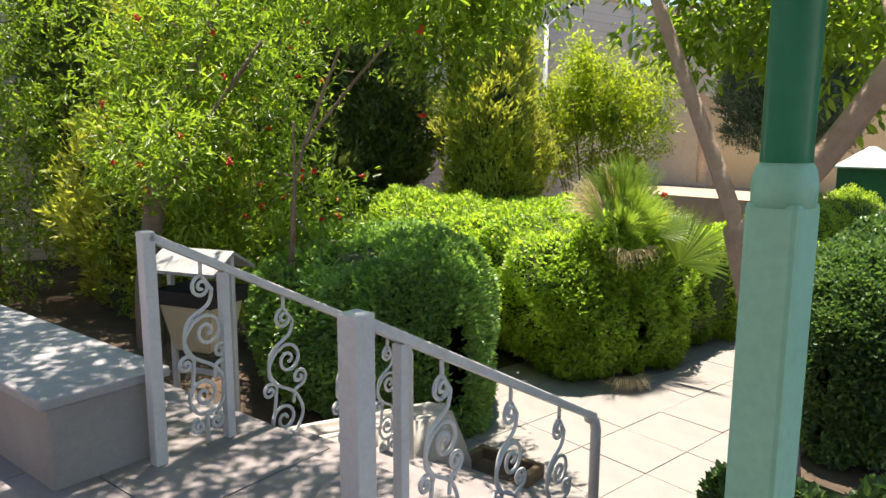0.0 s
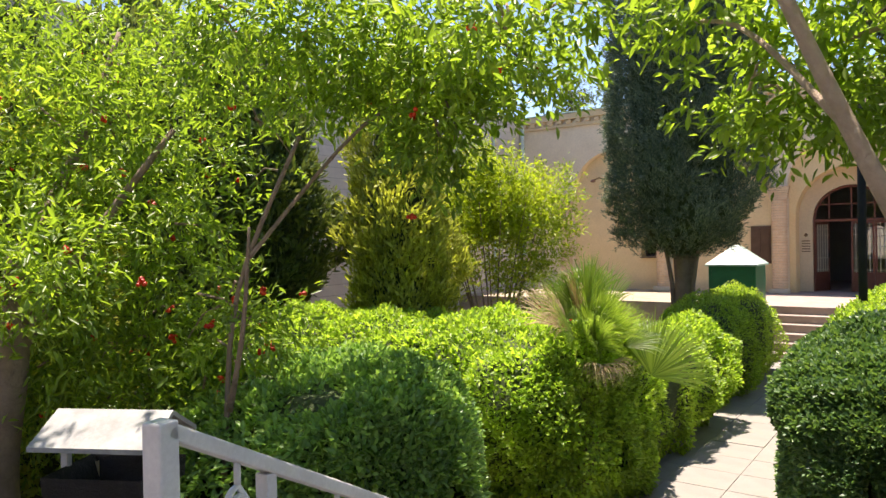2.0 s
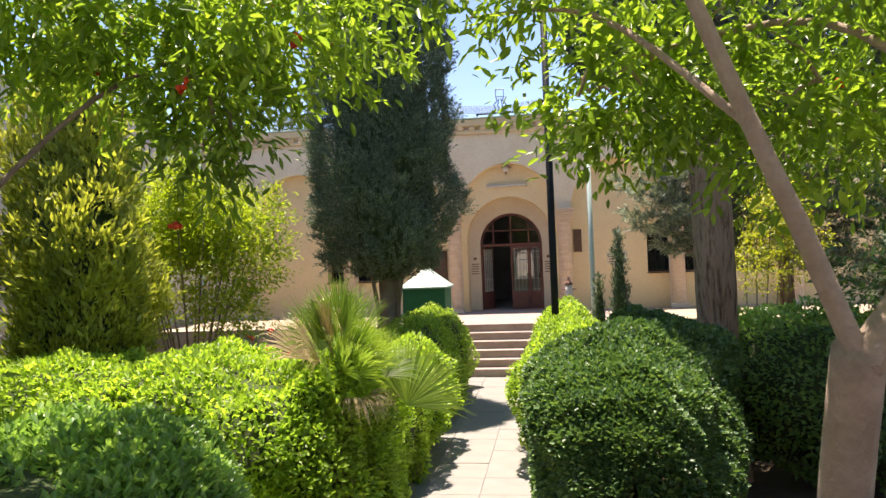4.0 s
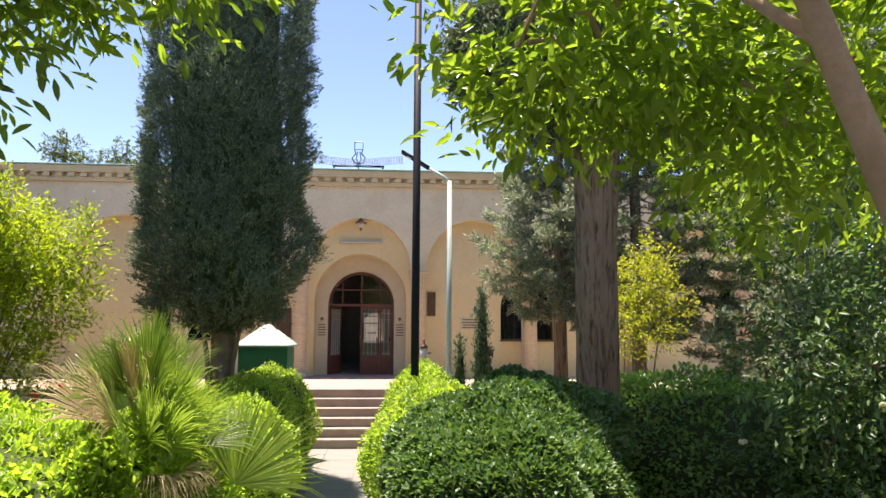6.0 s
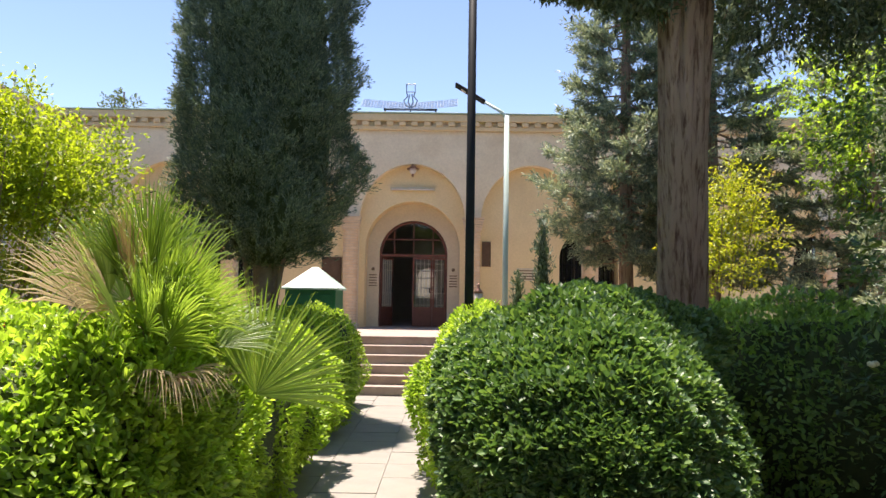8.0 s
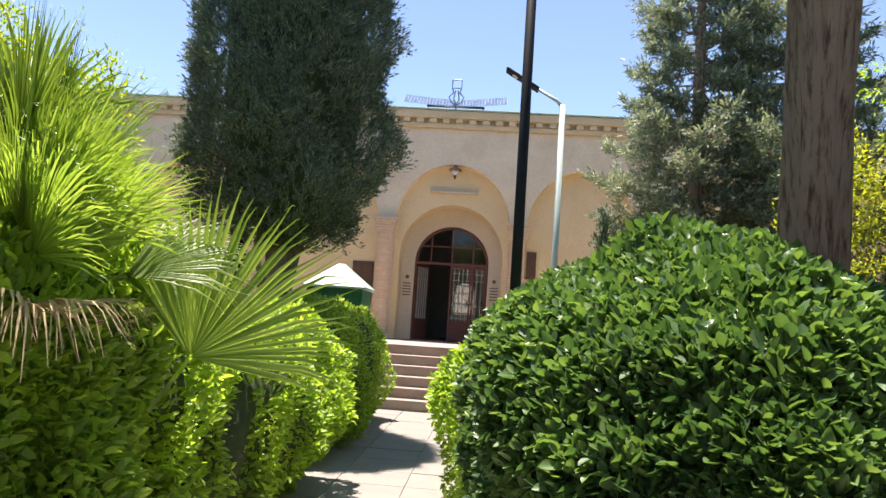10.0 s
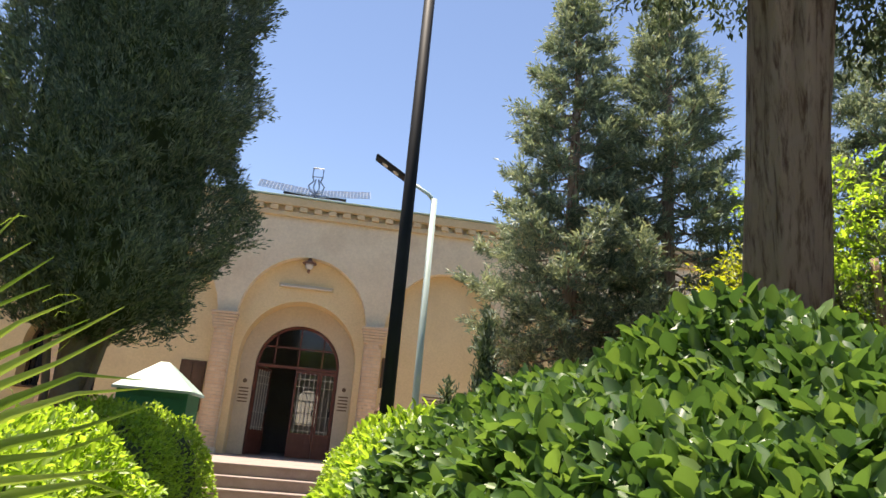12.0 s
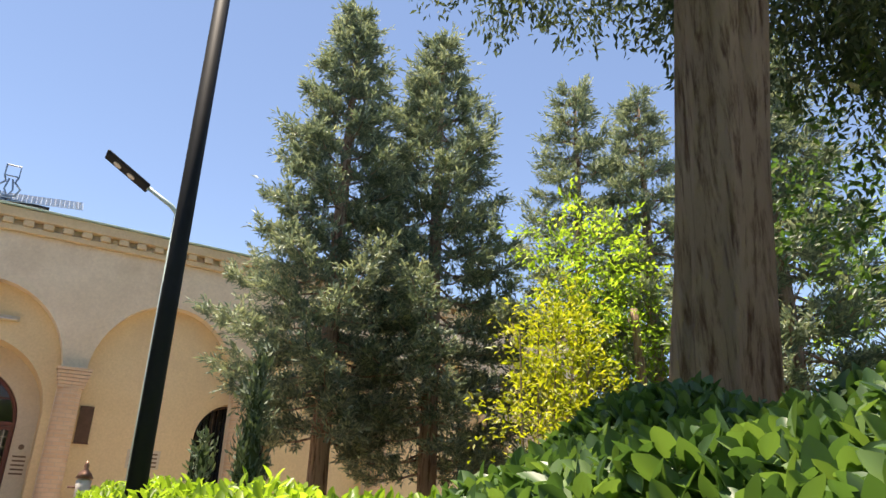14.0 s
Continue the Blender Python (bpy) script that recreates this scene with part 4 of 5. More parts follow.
r1, r2 = [(-0.17, -0.15), (0.17, -0.15), (0.17, 0.15), (-0.17, 0.15)], [(-0.26, -0.21), (0.26, -0.21), (0.26, 0.21), (-0.26, 0.21)]
lo, hi = [bm.verts.new((x, y, 0.58)) for x, y in r1], [bm.verts.new((x, y, 1.02)) for x, y in r2]
bm.faces.new(lo[::-1])
for k in range(4):
    bm.faces.new((lo[k], lo[(k + 1) % 4], hi[(k + 1) % 4], hi[k]))
bmesh.ops.bevel(bm, geom=bm.edges[:], offset=0.02, segments=2, affect="EDGES")
part("bucket", bm, BIN_BODY, bn)
bm = bmesh.new()
lo, hi = [bm.verts.new((x * 1.03, y * 1.03, 0.95)) for x, y in r2], [bm.verts.new((x * 1.05, y * 1.05, 1.06)) for x, y in r2]
inn = [bm.verts.new((x * 0.8, y * 0.8, 0.9)) for x, y in r2]
for k in range(4):
    bm.faces.new((lo[k], lo[(k + 1) % 4], hi[(k + 1) % 4], hi[k]))
    bm.faces.new((hi[k], hi[(k + 1) % 4], inn[(k + 1) % 4], inn[k]))
bm.faces.new(inn)
part("bin_bag", bm, BAG, bn)
part("crossbar", boxed(-0.27, 0.27, -0.015, 0.015, 0.36, 0.40, 0.004), WHITE_PAINT, bn)

# ---- lamps and the green cabinet ----
bp = thing("lamp_pole", "tall slim black steel lamp pole rising out of the hedge", "pole", pose(-0.764, 12.16, -1.19))
bm = bmesh.new()
tube(bm, [(0, 0, 0), (0, 0, 3.0), (0, 0, 7.6)], [0.058, 0.055, 0.050], 14)
part("shaft", bm, BLACK_METAL, bp, smooth=True)
part("base_plate", boxed(-0.14, 0.14, -0.14, 0.14, 0.0, 0.03, 0.004), BLACK_METAL, bp)

sl = thing("street_lamp", "pale green lamp post with a flat dark head", "lamp", pose(0.13, 17.55, -1.19))
bm = bmesh.new()
tube(bm, [(0, 0, 0), (0, 0, 5.66)], [0.062, 0.052], 12)
part("post", bm, POLE_PALE, sl, smooth=True)
bm = bmesh.new()
tube(bm, [(0.0, 0, 5.62), (-0.1, 0.02, 5.74), (-0.45, 0.06, 5.95)], [0.035, 0.035, 0.03], 8)
part("arm", bm, POLE_PALE, sl, smooth=True)
bm = bmesh.new()
box(bm, -0.36, 0.36, -0.13, 0.13, -0.025, 0.025, 0.02, pose(-0.75, 0.10, 6.14, 0, 31, 0))
lamp_head = part("head", bm, BLACK_METAL, sl)
for k in (-0.15, 0.08):
    bm = bmesh.new()
    bmesh.ops.create_cone(bm, cap_ends=True, segments=14, radius1=0.06, radius2=0.06, depth=0.012, matrix=pose(-0.75, 0.10, 6.14, 0, 31, 0) @ Matrix.Translation((k, 0, -0.03)))
    part("led_lens", bm, FROSTED, lamp_head)

yl = thing("twin_street_lamp", "white Y-shaped lamp post with two dark LED heads", "lamp", pose(-9.2, 13.3, -1.19))
bm = bmesh.new()
tube(bm, [(0, 0, 0), (0, 0, 5.2)], [0.07, 0.055], 10)
part("post", bm, WHITE_PAINT, yl, smooth=True)
for s in (-1, 1):
    bm = bmesh.new()
    tube(bm, [(0, 0, 5.1), (s * 0.25, s * 0.2, 5.42)], 0.04, 8)
    part("arm", bm, WHITE_PAINT, yl, smooth=True)
    bm = bmesh.new()
    box(bm, -0.3, 0.3, -0.11, 0.11, -0.02, 0.02, 0.015, pose(s * 0.42, s * 0.34, 5.62, 0, -38 * s, 39))
    part("head", bm, BLACK_METAL, yl)

gl = thing("garden_lantern", "small coppery garden lantern on a post with crossed arms", "lamp", pose(-0.42, 17.3, -1.19))
bm = bmesh.new()
tube(bm, [(0, 0, 0), (0, 0, 1.75)], [0.05, 0.035], 10)
part("post", bm, LAMP_METAL, gl, smooth=True)
bm = bmesh.new()
tube(bm, [(-0.16, 0, 1.92), (0.16, 0, 1.92)], 0.015, 6)
part("arms", bm, LAMP_METAL, gl, smooth=True)
bm = bmesh.new()
lathe(bm, [(0.05, 1.74), (0.075, 1.8), (0.085, 2.0), (0.06, 2.02)], 12)
part("lantern_glass", bm, FROSTED, gl, smooth=True)
bm = bmesh.new()
lathe(bm, [(0.1, 2.02), (0.07, 2.08), (0.025, 2.13), (0.03, 2.17), (0.008, 2.22)], 12)
part("cap", bm, LAMP_METAL, gl, smooth=True)

hut = thing("green_cabinet", "tall dark green metal cabinet with a pale pyramid roof", "cabinet", pose(-3.73, 17.72, -1.19))
bm = bmesh.new()
box(bm, -0.5, 0.5, -0.5, 0.5, 0.0, 2.05, 0.01)
part("body", bm, HUT_GREEN, hut)
bm = bmesh.new()
square = ((-1, -1), (1, -1), (1, 1), (-1, 1))
lo, up, tp = [[bm.verts.new((x * w, y * w, z)) for x, y in square] for w, z in ((0.56, 2.04), (0.56, 2.075), (0.06, 2.50))]
bm.faces.new(lo[::-1])
bm.faces.new(tp)
for k in range(4):
    bm.faces.new((lo[k], lo[(k + 1) % 4], up[(k + 1) % 4], up[k]))
    bm.faces.new((up[k], up[(k + 1) % 4], tp[(k + 1) % 4], tp[k]))
part("roof", bm, HUT_ROOF, hut)
door_panel = part("door_panel", boxed(-0.43, 0.43, -0.516, -0.502, 0.06, 1.95, 0.004), HUT_GREEN, hut)
part("handle", boxed(0.34, 0.37, -0.55, -0.517, 0.95, 1.07, 0.004), BLACK_METAL, door_panel)

# ---- hedges ----
hedge("rounded dark glossy privet hedge beside the stair", [(-5.3, 4.85), (-3.4, 4.6), (-2.52, 4.62)], [0.80, 1.14, 1.0], [0.42, 0.58, 0.52], -1.15, 80000, 0.062, L_PRIVET_DARK, 11, cap=0.55, lump=0.09, square=2.3)
hedge("long clipped privet hedge with bright young tops", [(-9.0, 8.2), (-4.8, 7.65), (-2.36, 7.2)], [1.1, 1.25, 0.95], [0.46, 0.60, 0.60], -1.15, 90000, 0.060, L_BRIGHT, 12, cap=0.4, lump=0.10)
hedge("clipped privet hedge along the garden path below the palm", [(-3.0, 7.6), (-2.95, 9.6), (-2.95, 11.6)], [0.55, 0.62, 0.60], [0.30, 0.24, 0.2], -1.15, 34000, 0.056, L_BRIGHT, 13, cap=0.45, lump=0.13)
hedge("rounded clipped privet hedge near the entrance steps", [(-3.1, 11.9), (-3.1, 14.6), (-3.2, 16.2)], 0.66, [0.42, 0.46, 0.42], -1.15, 34000, 0.050, L_BRIGHT, 14, cap=0.6, fine=False)
hedge("big glossy rounded privet bush beside the garden path", [(-0.25, 6.7), (-0.17, 7.8), (0.2, 9.7)], [0.74, 0.92, 1.10], [0.44, 0.72, 0.90], -1.15, 118000, 0.050, L_PRIVET, 15, cap=0.8, width=0.6, lump=0.09, square=2.75, gap=0.16)
hedge("clipped privet hedge with bright young tops by the lamp pole", [(-0.5, 9.4), (-0.58, 12.4), (-0.64, 16.2)], [0.72, 0.62, 0.58], [0.56, 0.46, 0.38], -1.15, 46000, 0.054, L_BRIGHT, 16, cap=0.5)
hedge("low dark green hedge under the tall conifer", [(1.3, 10.6), (2.6, 9.6), (5.5, 8.8)], 0.9, [0.75, 0.65, 0.5], -1.15, 30000, 0.066, L_PRIVET_DARK, 17, cap=0.6)
hedge("small privet bush at the foot of the forked tree", [(0.15, 3.95), (1.2, 3.72), (2.6, 4.0)], [0.26, 0.36, 0.38], [-0.05, 0.26, 0.3], -1.15, 19000, 0.058, L_PRIVET, 18, cap=0.4, lump=0.16, name="bush", gap=0.4)

# ---- fan palm ----
def frond(parent, base, direction, length, radius, mat, seed, sweep=2.5, stiff=0.3, blades=38, name="frond", fray=0.25, face=None, split=1.0):
    """Fan leaf: a stalk and narrow pleated blades that spread from its end."""
    rng = np.random.default_rng(seed)
    d = Vector(direction).normalized()
    side = d.cross(Vector((0, 0, 1))).normalized()
    nrm = side.cross(d).normalized()
    if face is not None:
        nrm = (Vector(face) - d * d.dot(Vector(face))).normalized()
        side = d.cross(nrm).normalized()
    base = Vector(base)
    hub = base + d * length - Vector((0, 0, 0.10 * length))
    v, f = [], []
    sw = 0.008
    for q in (base, hub):
        for s in (-1, 1):
            v.append(q + side * sw * s)
            v.append(q + side * sw * s * 0.4 - nrm * sw)
    f += [(0, 2, 6, 4), (0, 1, 5, 4), (1, 3, 7, 5), (2, 3, 7, 6)]
    for k in range(blades):
        a = -sweep / 2 + sweep * k / (blades - 1) + rng.normal(0, 0.015)
        u = d * math.cos(a) + side * math.sin(a)
        w = (side * math.cos(a) - d * math.sin(a))
        r = radius * (1 - 0.22 * (abs(a) / (sweep / 2)) ** 2) * rng.uniform(0.9, 1.06)
        half = radius * sweep / blades * 0.28
        drop = stiff * rng.uniform(0.7, 1.3)
        prev = None
        steps = ((0.02, 0.10), (0.35, 0.86 - 0.16 * split), (0.66, 1.14 - 0.5 * split), (0.82, 0.5 - 0.18 * split), (1.0, 0.08))
        for t, wd in steps:
            curl = drop * t ** 3 + (fray * rng.uniform(0.2, 1.6) * max(0, t - 0.7) ** 1.2 if t > 0.7 else 0)
            c = hub + u * (r * t) + nrm * (0.10 * radius * t * math.cos(a)) - Vector((0, 0, curl * radius))
            zig = nrm * half * 0.6 * (1 if t < 0.6 else 0.4)
            row = [c - w * half * wd, c + zig * wd, c + w * half * wd]
            n = len(v)
            v += row
            if prev is not None:
                f += [(prev, prev + 1, n + 1, n), (prev + 1, prev + 2, n + 2, n + 1)]
            prev = n
        # A torn thread curls off near the end of the blade.
        for _ in range(2 if split < 0.5 else int(rng.uniform() < 0.3)):
            at = hub + u * (r * rng.uniform(0.7, 0.97)) + nrm * (0.09 * radius * math.cos(a)) - Vector((0, 0, drop * 0.6 * radius))
            bend, size, last = rng.choice((-1, 1)), rng.uniform(0.012, 0.04), None
            for j in range(8):
                g = j * 0.75
                c = at + u * (size * math.sin(g) + 0.01 * j) + w * (bend * size * (1 - math.cos(g)))
                n = len(v)
                v += [c - nrm * 0.0011, c + nrm * 0.0011]
                if last is not None:
                    f.append((last, last + 1, n + 1, n))
                last = n
    return from_arrays(name, [tuple(q) for q in v], f, mat, parent)


palm = thing("fan_palm", "bushy fan palm with frayed tips in the hedge", "palm")
bm = bmesh.new()
rings = tube(bm, [(-2.75, 7.35, -1.2), (-2.72, 7.33, -0.6), (-2.68, 7.3, 0.1), (-2.66, 7.3, 0.36)], [0.13, 0.11, 0.10, 0.05], 14)
part("trunk", bm, TWIG_DRY, palm)
prng = random.Random(5)
crown = Vector((-2.66, 7.3, 0.36))
fan_list = [(-62, 74, 0.42), (-35, 66, 0.40), (-90, 82, 0.55), (200, 76, 0.55), (170, 70, 0.52), (130, 74, 0.55), (100, 78, 0.55), (75, 70, 0.48), (50, 55, 0.42), (20, 66, 0.40), (235, 68, 0.5), (265, 64, 0.45), (300, 66, 0.38), (150, 52, 0.48), (185, 48, 0.46), (110, 56, 0.46), (290, 52, 0.38), (325, 50, 0.36), (5, 50, 0.36), (240, 50, 0.44), (215, 60, 0.5), (160, 84, 0.6), (90, 66, 0.5), (280, 76, 0.5), (-15, 42, 0.34), (15, 38, 0.34), (-50, 46, 0.36), (40, 46, 0.4), (-75, 42, 0.34), (255, 40, 0.36), (-30, 60, 0.42), (310, 34, 0.3)]
for k, (az, el, ln) in enumerate(fan_list):
    a, e = radians(az + prng.uniform(-7, 7)), radians(el + prng.uniform(-4, 4))
    short = 0.78 if math.cos(a) > 0.3 else 1.0
    turn = (math.cos(a + 2.2) + prng.uniform(-0.5, 0.5), math.sin(a + 2.2) + prng.uniform(-0.5, 0.5), 0.5)
    frond(palm, crown, (math.cos(a) * math.cos(e), math.sin(a) * math.cos(e), math.sin(e)), ln * short * 0.92, 0.61 * short * prng.uniform(0.9, 1.12), L_PALM_DRY if k in (10, 14, 19) else L_PALM, 40 + k, prng.uniform(1.3, 2.1), prng.uniform(0.02, 0.14), 34, fray=prng.uniform(0.2, 0.7), face=turn)
for k, (az, el, ln, rad) in enumerate([(50, 20, 0.46, 0.58), (36, 28, 0.38, 0.52), (60, 10, 0.42, 0.52)]):
    a, e = radians(az), radians(el)
    frond(palm, crown - Vector((0, 0, 0.08)), (math.cos(a) * math.cos(e), math.sin(a) * math.cos(e), math.sin(e)), ln, rad, L_PALM, 160 + k, prng.uniform(1.3, 1.8), prng.uniform(0.03, 0.12), 32, fray=prng.uniform(0.3, 0.7), face=(prng.uniform(-0.6, 0.6), -1.0, prng.uniform(0.1, 0.8)))
frond(palm, (-2.30, 7.6, -0.08), (0.38, 0.12, 0.72), 0.27, 0.74, L_PALM, 90, 2.5, 0.03, 44, fray=0.3, face=(0.25, -1.0, 0.25), split=0.7)
for k, (az, el) in enumerate([(-70, 14), (-20, 10), (30, 12), (250, 16), (-45, 6)]):
    a, e = radians(az), radians(el)
    frond(palm, (-2.62, 7.22, 0.28), (math.cos(a) * math.cos(e), math.sin(a) * math.cos(e), math.sin(e)), 0.16, 0.34, L_PALM_DRY, 120 + k, 1.5, 0.4, 18, "dry_frond", 0.9)

for k in range(5):
    a = radians(-80 + 28 * k)
    frond(palm, (-2.35, 6.95, -1.05), (math.cos(a) * 0.9, math.sin(a) * 0.9, 0.25), 0.10, 0.26, L_PALM_DRY, 140 + k, 1.1, 0.5, 10, "dry_frond", 0.8)

# ---- trees and shrubs ----
column("tall dense dark green cypress with several stems", (-3.81, 14.0), 1.15, 10.8, [(0, 0.35), (0.012, 0.74), (0.04, 1.02), (0.09, 1.17), (0.2, 1.24), (0.4, 1.2), (0.6, 1.08), (0.8, 0.72), (0.93, 0.35), (1, 0.05)], 280000, 0.062, L_CYPRESS, 21, trunk=[(0.0, 0.0, 0.15, 4), (0.16, 0.05, 0.09, 3.5), (-0.14, 0.08, 0.08, 3.5), (0.34, -0.1, 0.035, 2.2), (-0.3, -0.12, 0.04, 2.3)], lean=0.5, lump=0.11, width=0.24, tufts=22, core_scale=0.7)
column("golden green thuja with upright sprays", (-6.3, 8.75), -0.9, 4.3, [(0, 0.5), (0.1, 0.68), (0.3, 0.72), (0.6, 0.6), (0.85, 0.33), (1, 0.03)], 40000, 0.10, L_THUJA, 22, lean=0.75, name="thuja_tree", lump=0.14, tufts=14)
column("dark green thuja with a bare lower trunk", (-8.8, 8.2), 0.35, 4.8, [(0, 0.5), (0.12, 1.05), (0.4, 1.05), (0.7, 0.75), (0.9, 0.35), (1, 0.05)], 26000, 0.14, L_THUJA_DARK, 23, trunk=[(0, 0, 0.1, 1.5)], lean=0.5, name="thuja_tree", lump=0.22)
column("dark green thuja behind the shrubs", (-9.6, 6.8), -0.4, 5.6, [(0, 0.7), (0.12, 1.3), (0.4, 1.35), (0.7, 0.95), (0.9, 0.4), (1, 0.05)], 22000, 0.15, L_THUJA_DARK, 24, trunk=[(0, 0, 0.1, 1.5)], lean=0.5, name="thuja_tree", lump=0.25)
column("tall dark green cypress before the side wing", (-10.5, 4.4), -0.3, 7.0, [(0, 0.7), (0.1, 1.25), (0.4, 1.35), (0.7, 1.0), (0.9, 0.45), (1, 0.05)], 30000, 0.14, L_THUJA_DARK, 28, trunk=[(0, 0, 0.12, 1.5)], lean=0.55, lump=0.25)
column("sunlit golden green juniper by the bench wall", (-7.3, 3.9), -0.9, 3.2, [(0, 0.8), (0.2, 1.1), (0.5, 0.9), (0.8, 0.5), (1, 0.08)], 24000, 0.11, L_THUJA, 25, lean=0.45, name="juniper", lump=0.28)
column("small slim young cypress in the hedge", (0.365, 13.76), -0.9, 1.85, [(0, 0.1), (0.3, 0.17), (0.6, 0.14), (0.85, 0.07), (1, 0.015)], 5000, 0.07, L_CYPRESS, 26, lean=0.85, lump=0.03)
column("short young cypress beside the slim one", (0.02, 13.9), -0.9, 1.1, [(0, 0.1), (0.4, 0.15), (0.8, 0.08), (1, 0.015)], 2500, 0.06, L_CYPRESS, 27, lean=0.85, lump=0.03)


def limb(bm, pts, r0, r1, seg=10):
    pts = smooth_line([tuple(p) for p in pts], 5)
    tube(bm, pts, [r0 + (r1 - r0) * k / (len(pts) - 1) for k in range(len(pts))], seg)


ys = thing("flowering_shrub", "sunlit yellow-green shrub with many thin stems", "shrub")
srng = random.Random(8)
for k in range(16):
    a = 2 * math.pi * k / 16 + srng.uniform(-0.2, 0.2)
    bm = bmesh.new()
    limb(bm, [(-6.22 + 0.15 * math.cos(a), 11.2 + 0.15 * math.sin(a), -1.2), (-6.22 + 0.4 * math.cos(a), 11.2 + 0.4 * math.sin(a), 0.4), (-6.22 + 0.95 * math.cos(a), 11.2 + 0.95 * math.sin(a), 1.9 + srng.uniform(-0.3, 0.5))], 0.022, 0.008, 5)
    part("stem", bm, BARK_GREY, ys)
sprigs = [((-6.22 + srng.gauss(0, 0.55), 11.2 + srng.gauss(0, 0.45), 2.2 + srng.uniform(-0.5, 0.75)), (0.13, 0.13, 0.34), 0.42) for _ in range(26)]
canopy("leaves", [((-6.22, 11.2, 1.45), (1.15, 1.0, 0.85), 4), ((-5.75, 11.1, 2.1), (0.6, 0.6, 0.5), 1.6), ((-6.8, 11.2, 2.0), (0.6, 0.6, 0.6), 1.6), ((-5.2, 11.3, 1.55), (0.45, 0.5, 0.45), 1.3), ((-7.25, 11.2, 1.2), (0.5, 0.6, 0.5), 1.4), ((-5.5, 11.0, 0.75), (0.5, 0.5, 0.4), 1.2)] + sprigs, 3000, 11, 0.07, L_SHRUB, 31, ys, width=0.42, hang=-0.45, fine=False)

# Spruce-like conifers: whorls of drooping branches with short sprays.
def conifer(label, at, z0, z1, rmax, levels, mat, seed, size=0.13, per=64, name="cedar_tree"):
    rng = np.random.default_rng(seed)
    ob = thing(name, label, "tree")
    bm = bmesh.new()
    tube(bm, [(at[0], at[1], -1.3), (at[0], at[1], z0 + (z1 - z0) * 0.5), (at[0] + 0.05, at[1], z1)], [0.17, 0.10, 0.015], 10)
    part("trunk", bm, BARK, ob, smooth=True)
    P, A, N = [], [], []
    bb = bmesh.new()
    for lv in range(levels):
        h = (lv + rng.uniform(0, 1)) / levels
        z = z0 + h * (z1 - z0)
        reach = rmax * (1 - h) ** 0.8 * rng.uniform(0.7, 1.1) * (0.45 + 0.55 * min(1, h * 5)) + 0.12
        a = lv * 2.4 + rng.uniform(-0.3, 0.3)
        d = np.array([math.cos(a), math.sin(a), 0.0])
        o = np.array([at[0], at[1], z])
        tipz = 0.12 + 0.25 * h
        curve = lambda t: o + d * reach * t + np.array([0, 0, reach * (-0.32 * t + tipz * t * t + 0.15 * t ** 3)])
        tube(bb, [tuple(curve(t)) for t in (0, 0.4, 0.75, 0.95)], [0.022, 0.016, 0.01, 0.005], 4, False)
        m = int(per * 0.42 * (0.35 + reach))
        side = np.array([-d[1], d[0], 0])
        for k in range(m):
            t = rng.uniform(0.22, 1.0) ** 0.8
            s = rng.normal(0, 0.17) * reach * (1.15 - t)
            q = curve(t) + side * s + np.array([0, 0, rng.normal(0, 0.035) - abs(s) * 0.15])
            shoot = d * 0.7 + side * np.sign(s) * 0.5 + np.array([0, 0, 0.35]) + rng.normal(0, 0.35, 3)
            run = rng.uniform(0.1, 0.26)
            for j in range(16):
                P.append(q + shoot * run * j / 16 + rng.normal(0, 0.022, 3))
                A.append(shoot + rng.normal(0, 0.55, 3))
                N.append(np.array([0, 0, 1.0]) + rng.normal(0, 0.5, 3))
    tagged(part("branch_work", bb, BARK, ob), kind="stuff")
    P, A, N = np.array(P), np.array(A), np.array(N)
    leaves("needles", P, A, N, size * 0.75 * rng.uniform(0.6, 1.3, len(P)), 0.24, mat, ob, 0.2, False, 0.05)
    return ob


conifer("blue-green cedar with drooping layered branches", (2.5, 17.3), 1.45, 8.9, 1.95, 130, L_SPRUCE, 51, 0.15)
conifer("blue-green cedar with a sharp leader", (4.1, 17.0), 1.1, 8.8, 2.15, 130, L_SPRUCE, 52, 0.15)
conifer("shaded blue-green cedar behind the tall trunk", (6.2, 15.8), 0.0, 8.0, 2.0, 95, L_SPRUCE, 53)
conifer("dark shaded cedar between the taller ones", (6.6, 14.7), 0.2, 7.3, 1.7, 100, L_SPRUCE, 55)
conifer("dark cedar behind the hedge", (5.6, 12.0), -0.9, 6.2, 1.9, 150, L_SPRUCE, 54)

# Tall conifer with the thick trunk.
bt = thing("tall_conifer", "tall conifer with a thick ridged red-brown trunk", "tree")
bm = bmesh.new()
seg, rings = 40, []
trng = np.random.default_rng(61)
phase = trng.uniform(0, 6.28, 6)
for k in range(46):
    z = -1.3 + k * 0.2
    r = 0.222 + 0.10 * math.exp(-max(0, z + 1.2) * 1.8) - 0.006 * max(0, z)
    ring = []
    for j in range(seg):
        a = 2 * math.pi * j / seg
        ridge = 0.016 * math.sin(9 * a + z * 0.7 + phase[0]) + 0.010 * math.sin(17 * a - z * 1.1 + phase[1]) + 0.006 * math.sin(31 * a + z * 2.3 + phase[2])
        rr = max(0.04, r + ridge + 0.018 * math.sin(2 * a + z * 0.9 + phase[3]))
        ring.append(bm.verts.new((1.06 - 0.027 * z + math.cos(a) * rr, 9.77 - 0.14 * z + math.sin(a) * rr, z)))
    rings.append(ring)
for a, b in zip(rings, rings[1:]):
    for j in range(seg):
        bm.faces.new((a[j], a[(j + 1) % seg], b[(j + 1) % seg], b[j]))
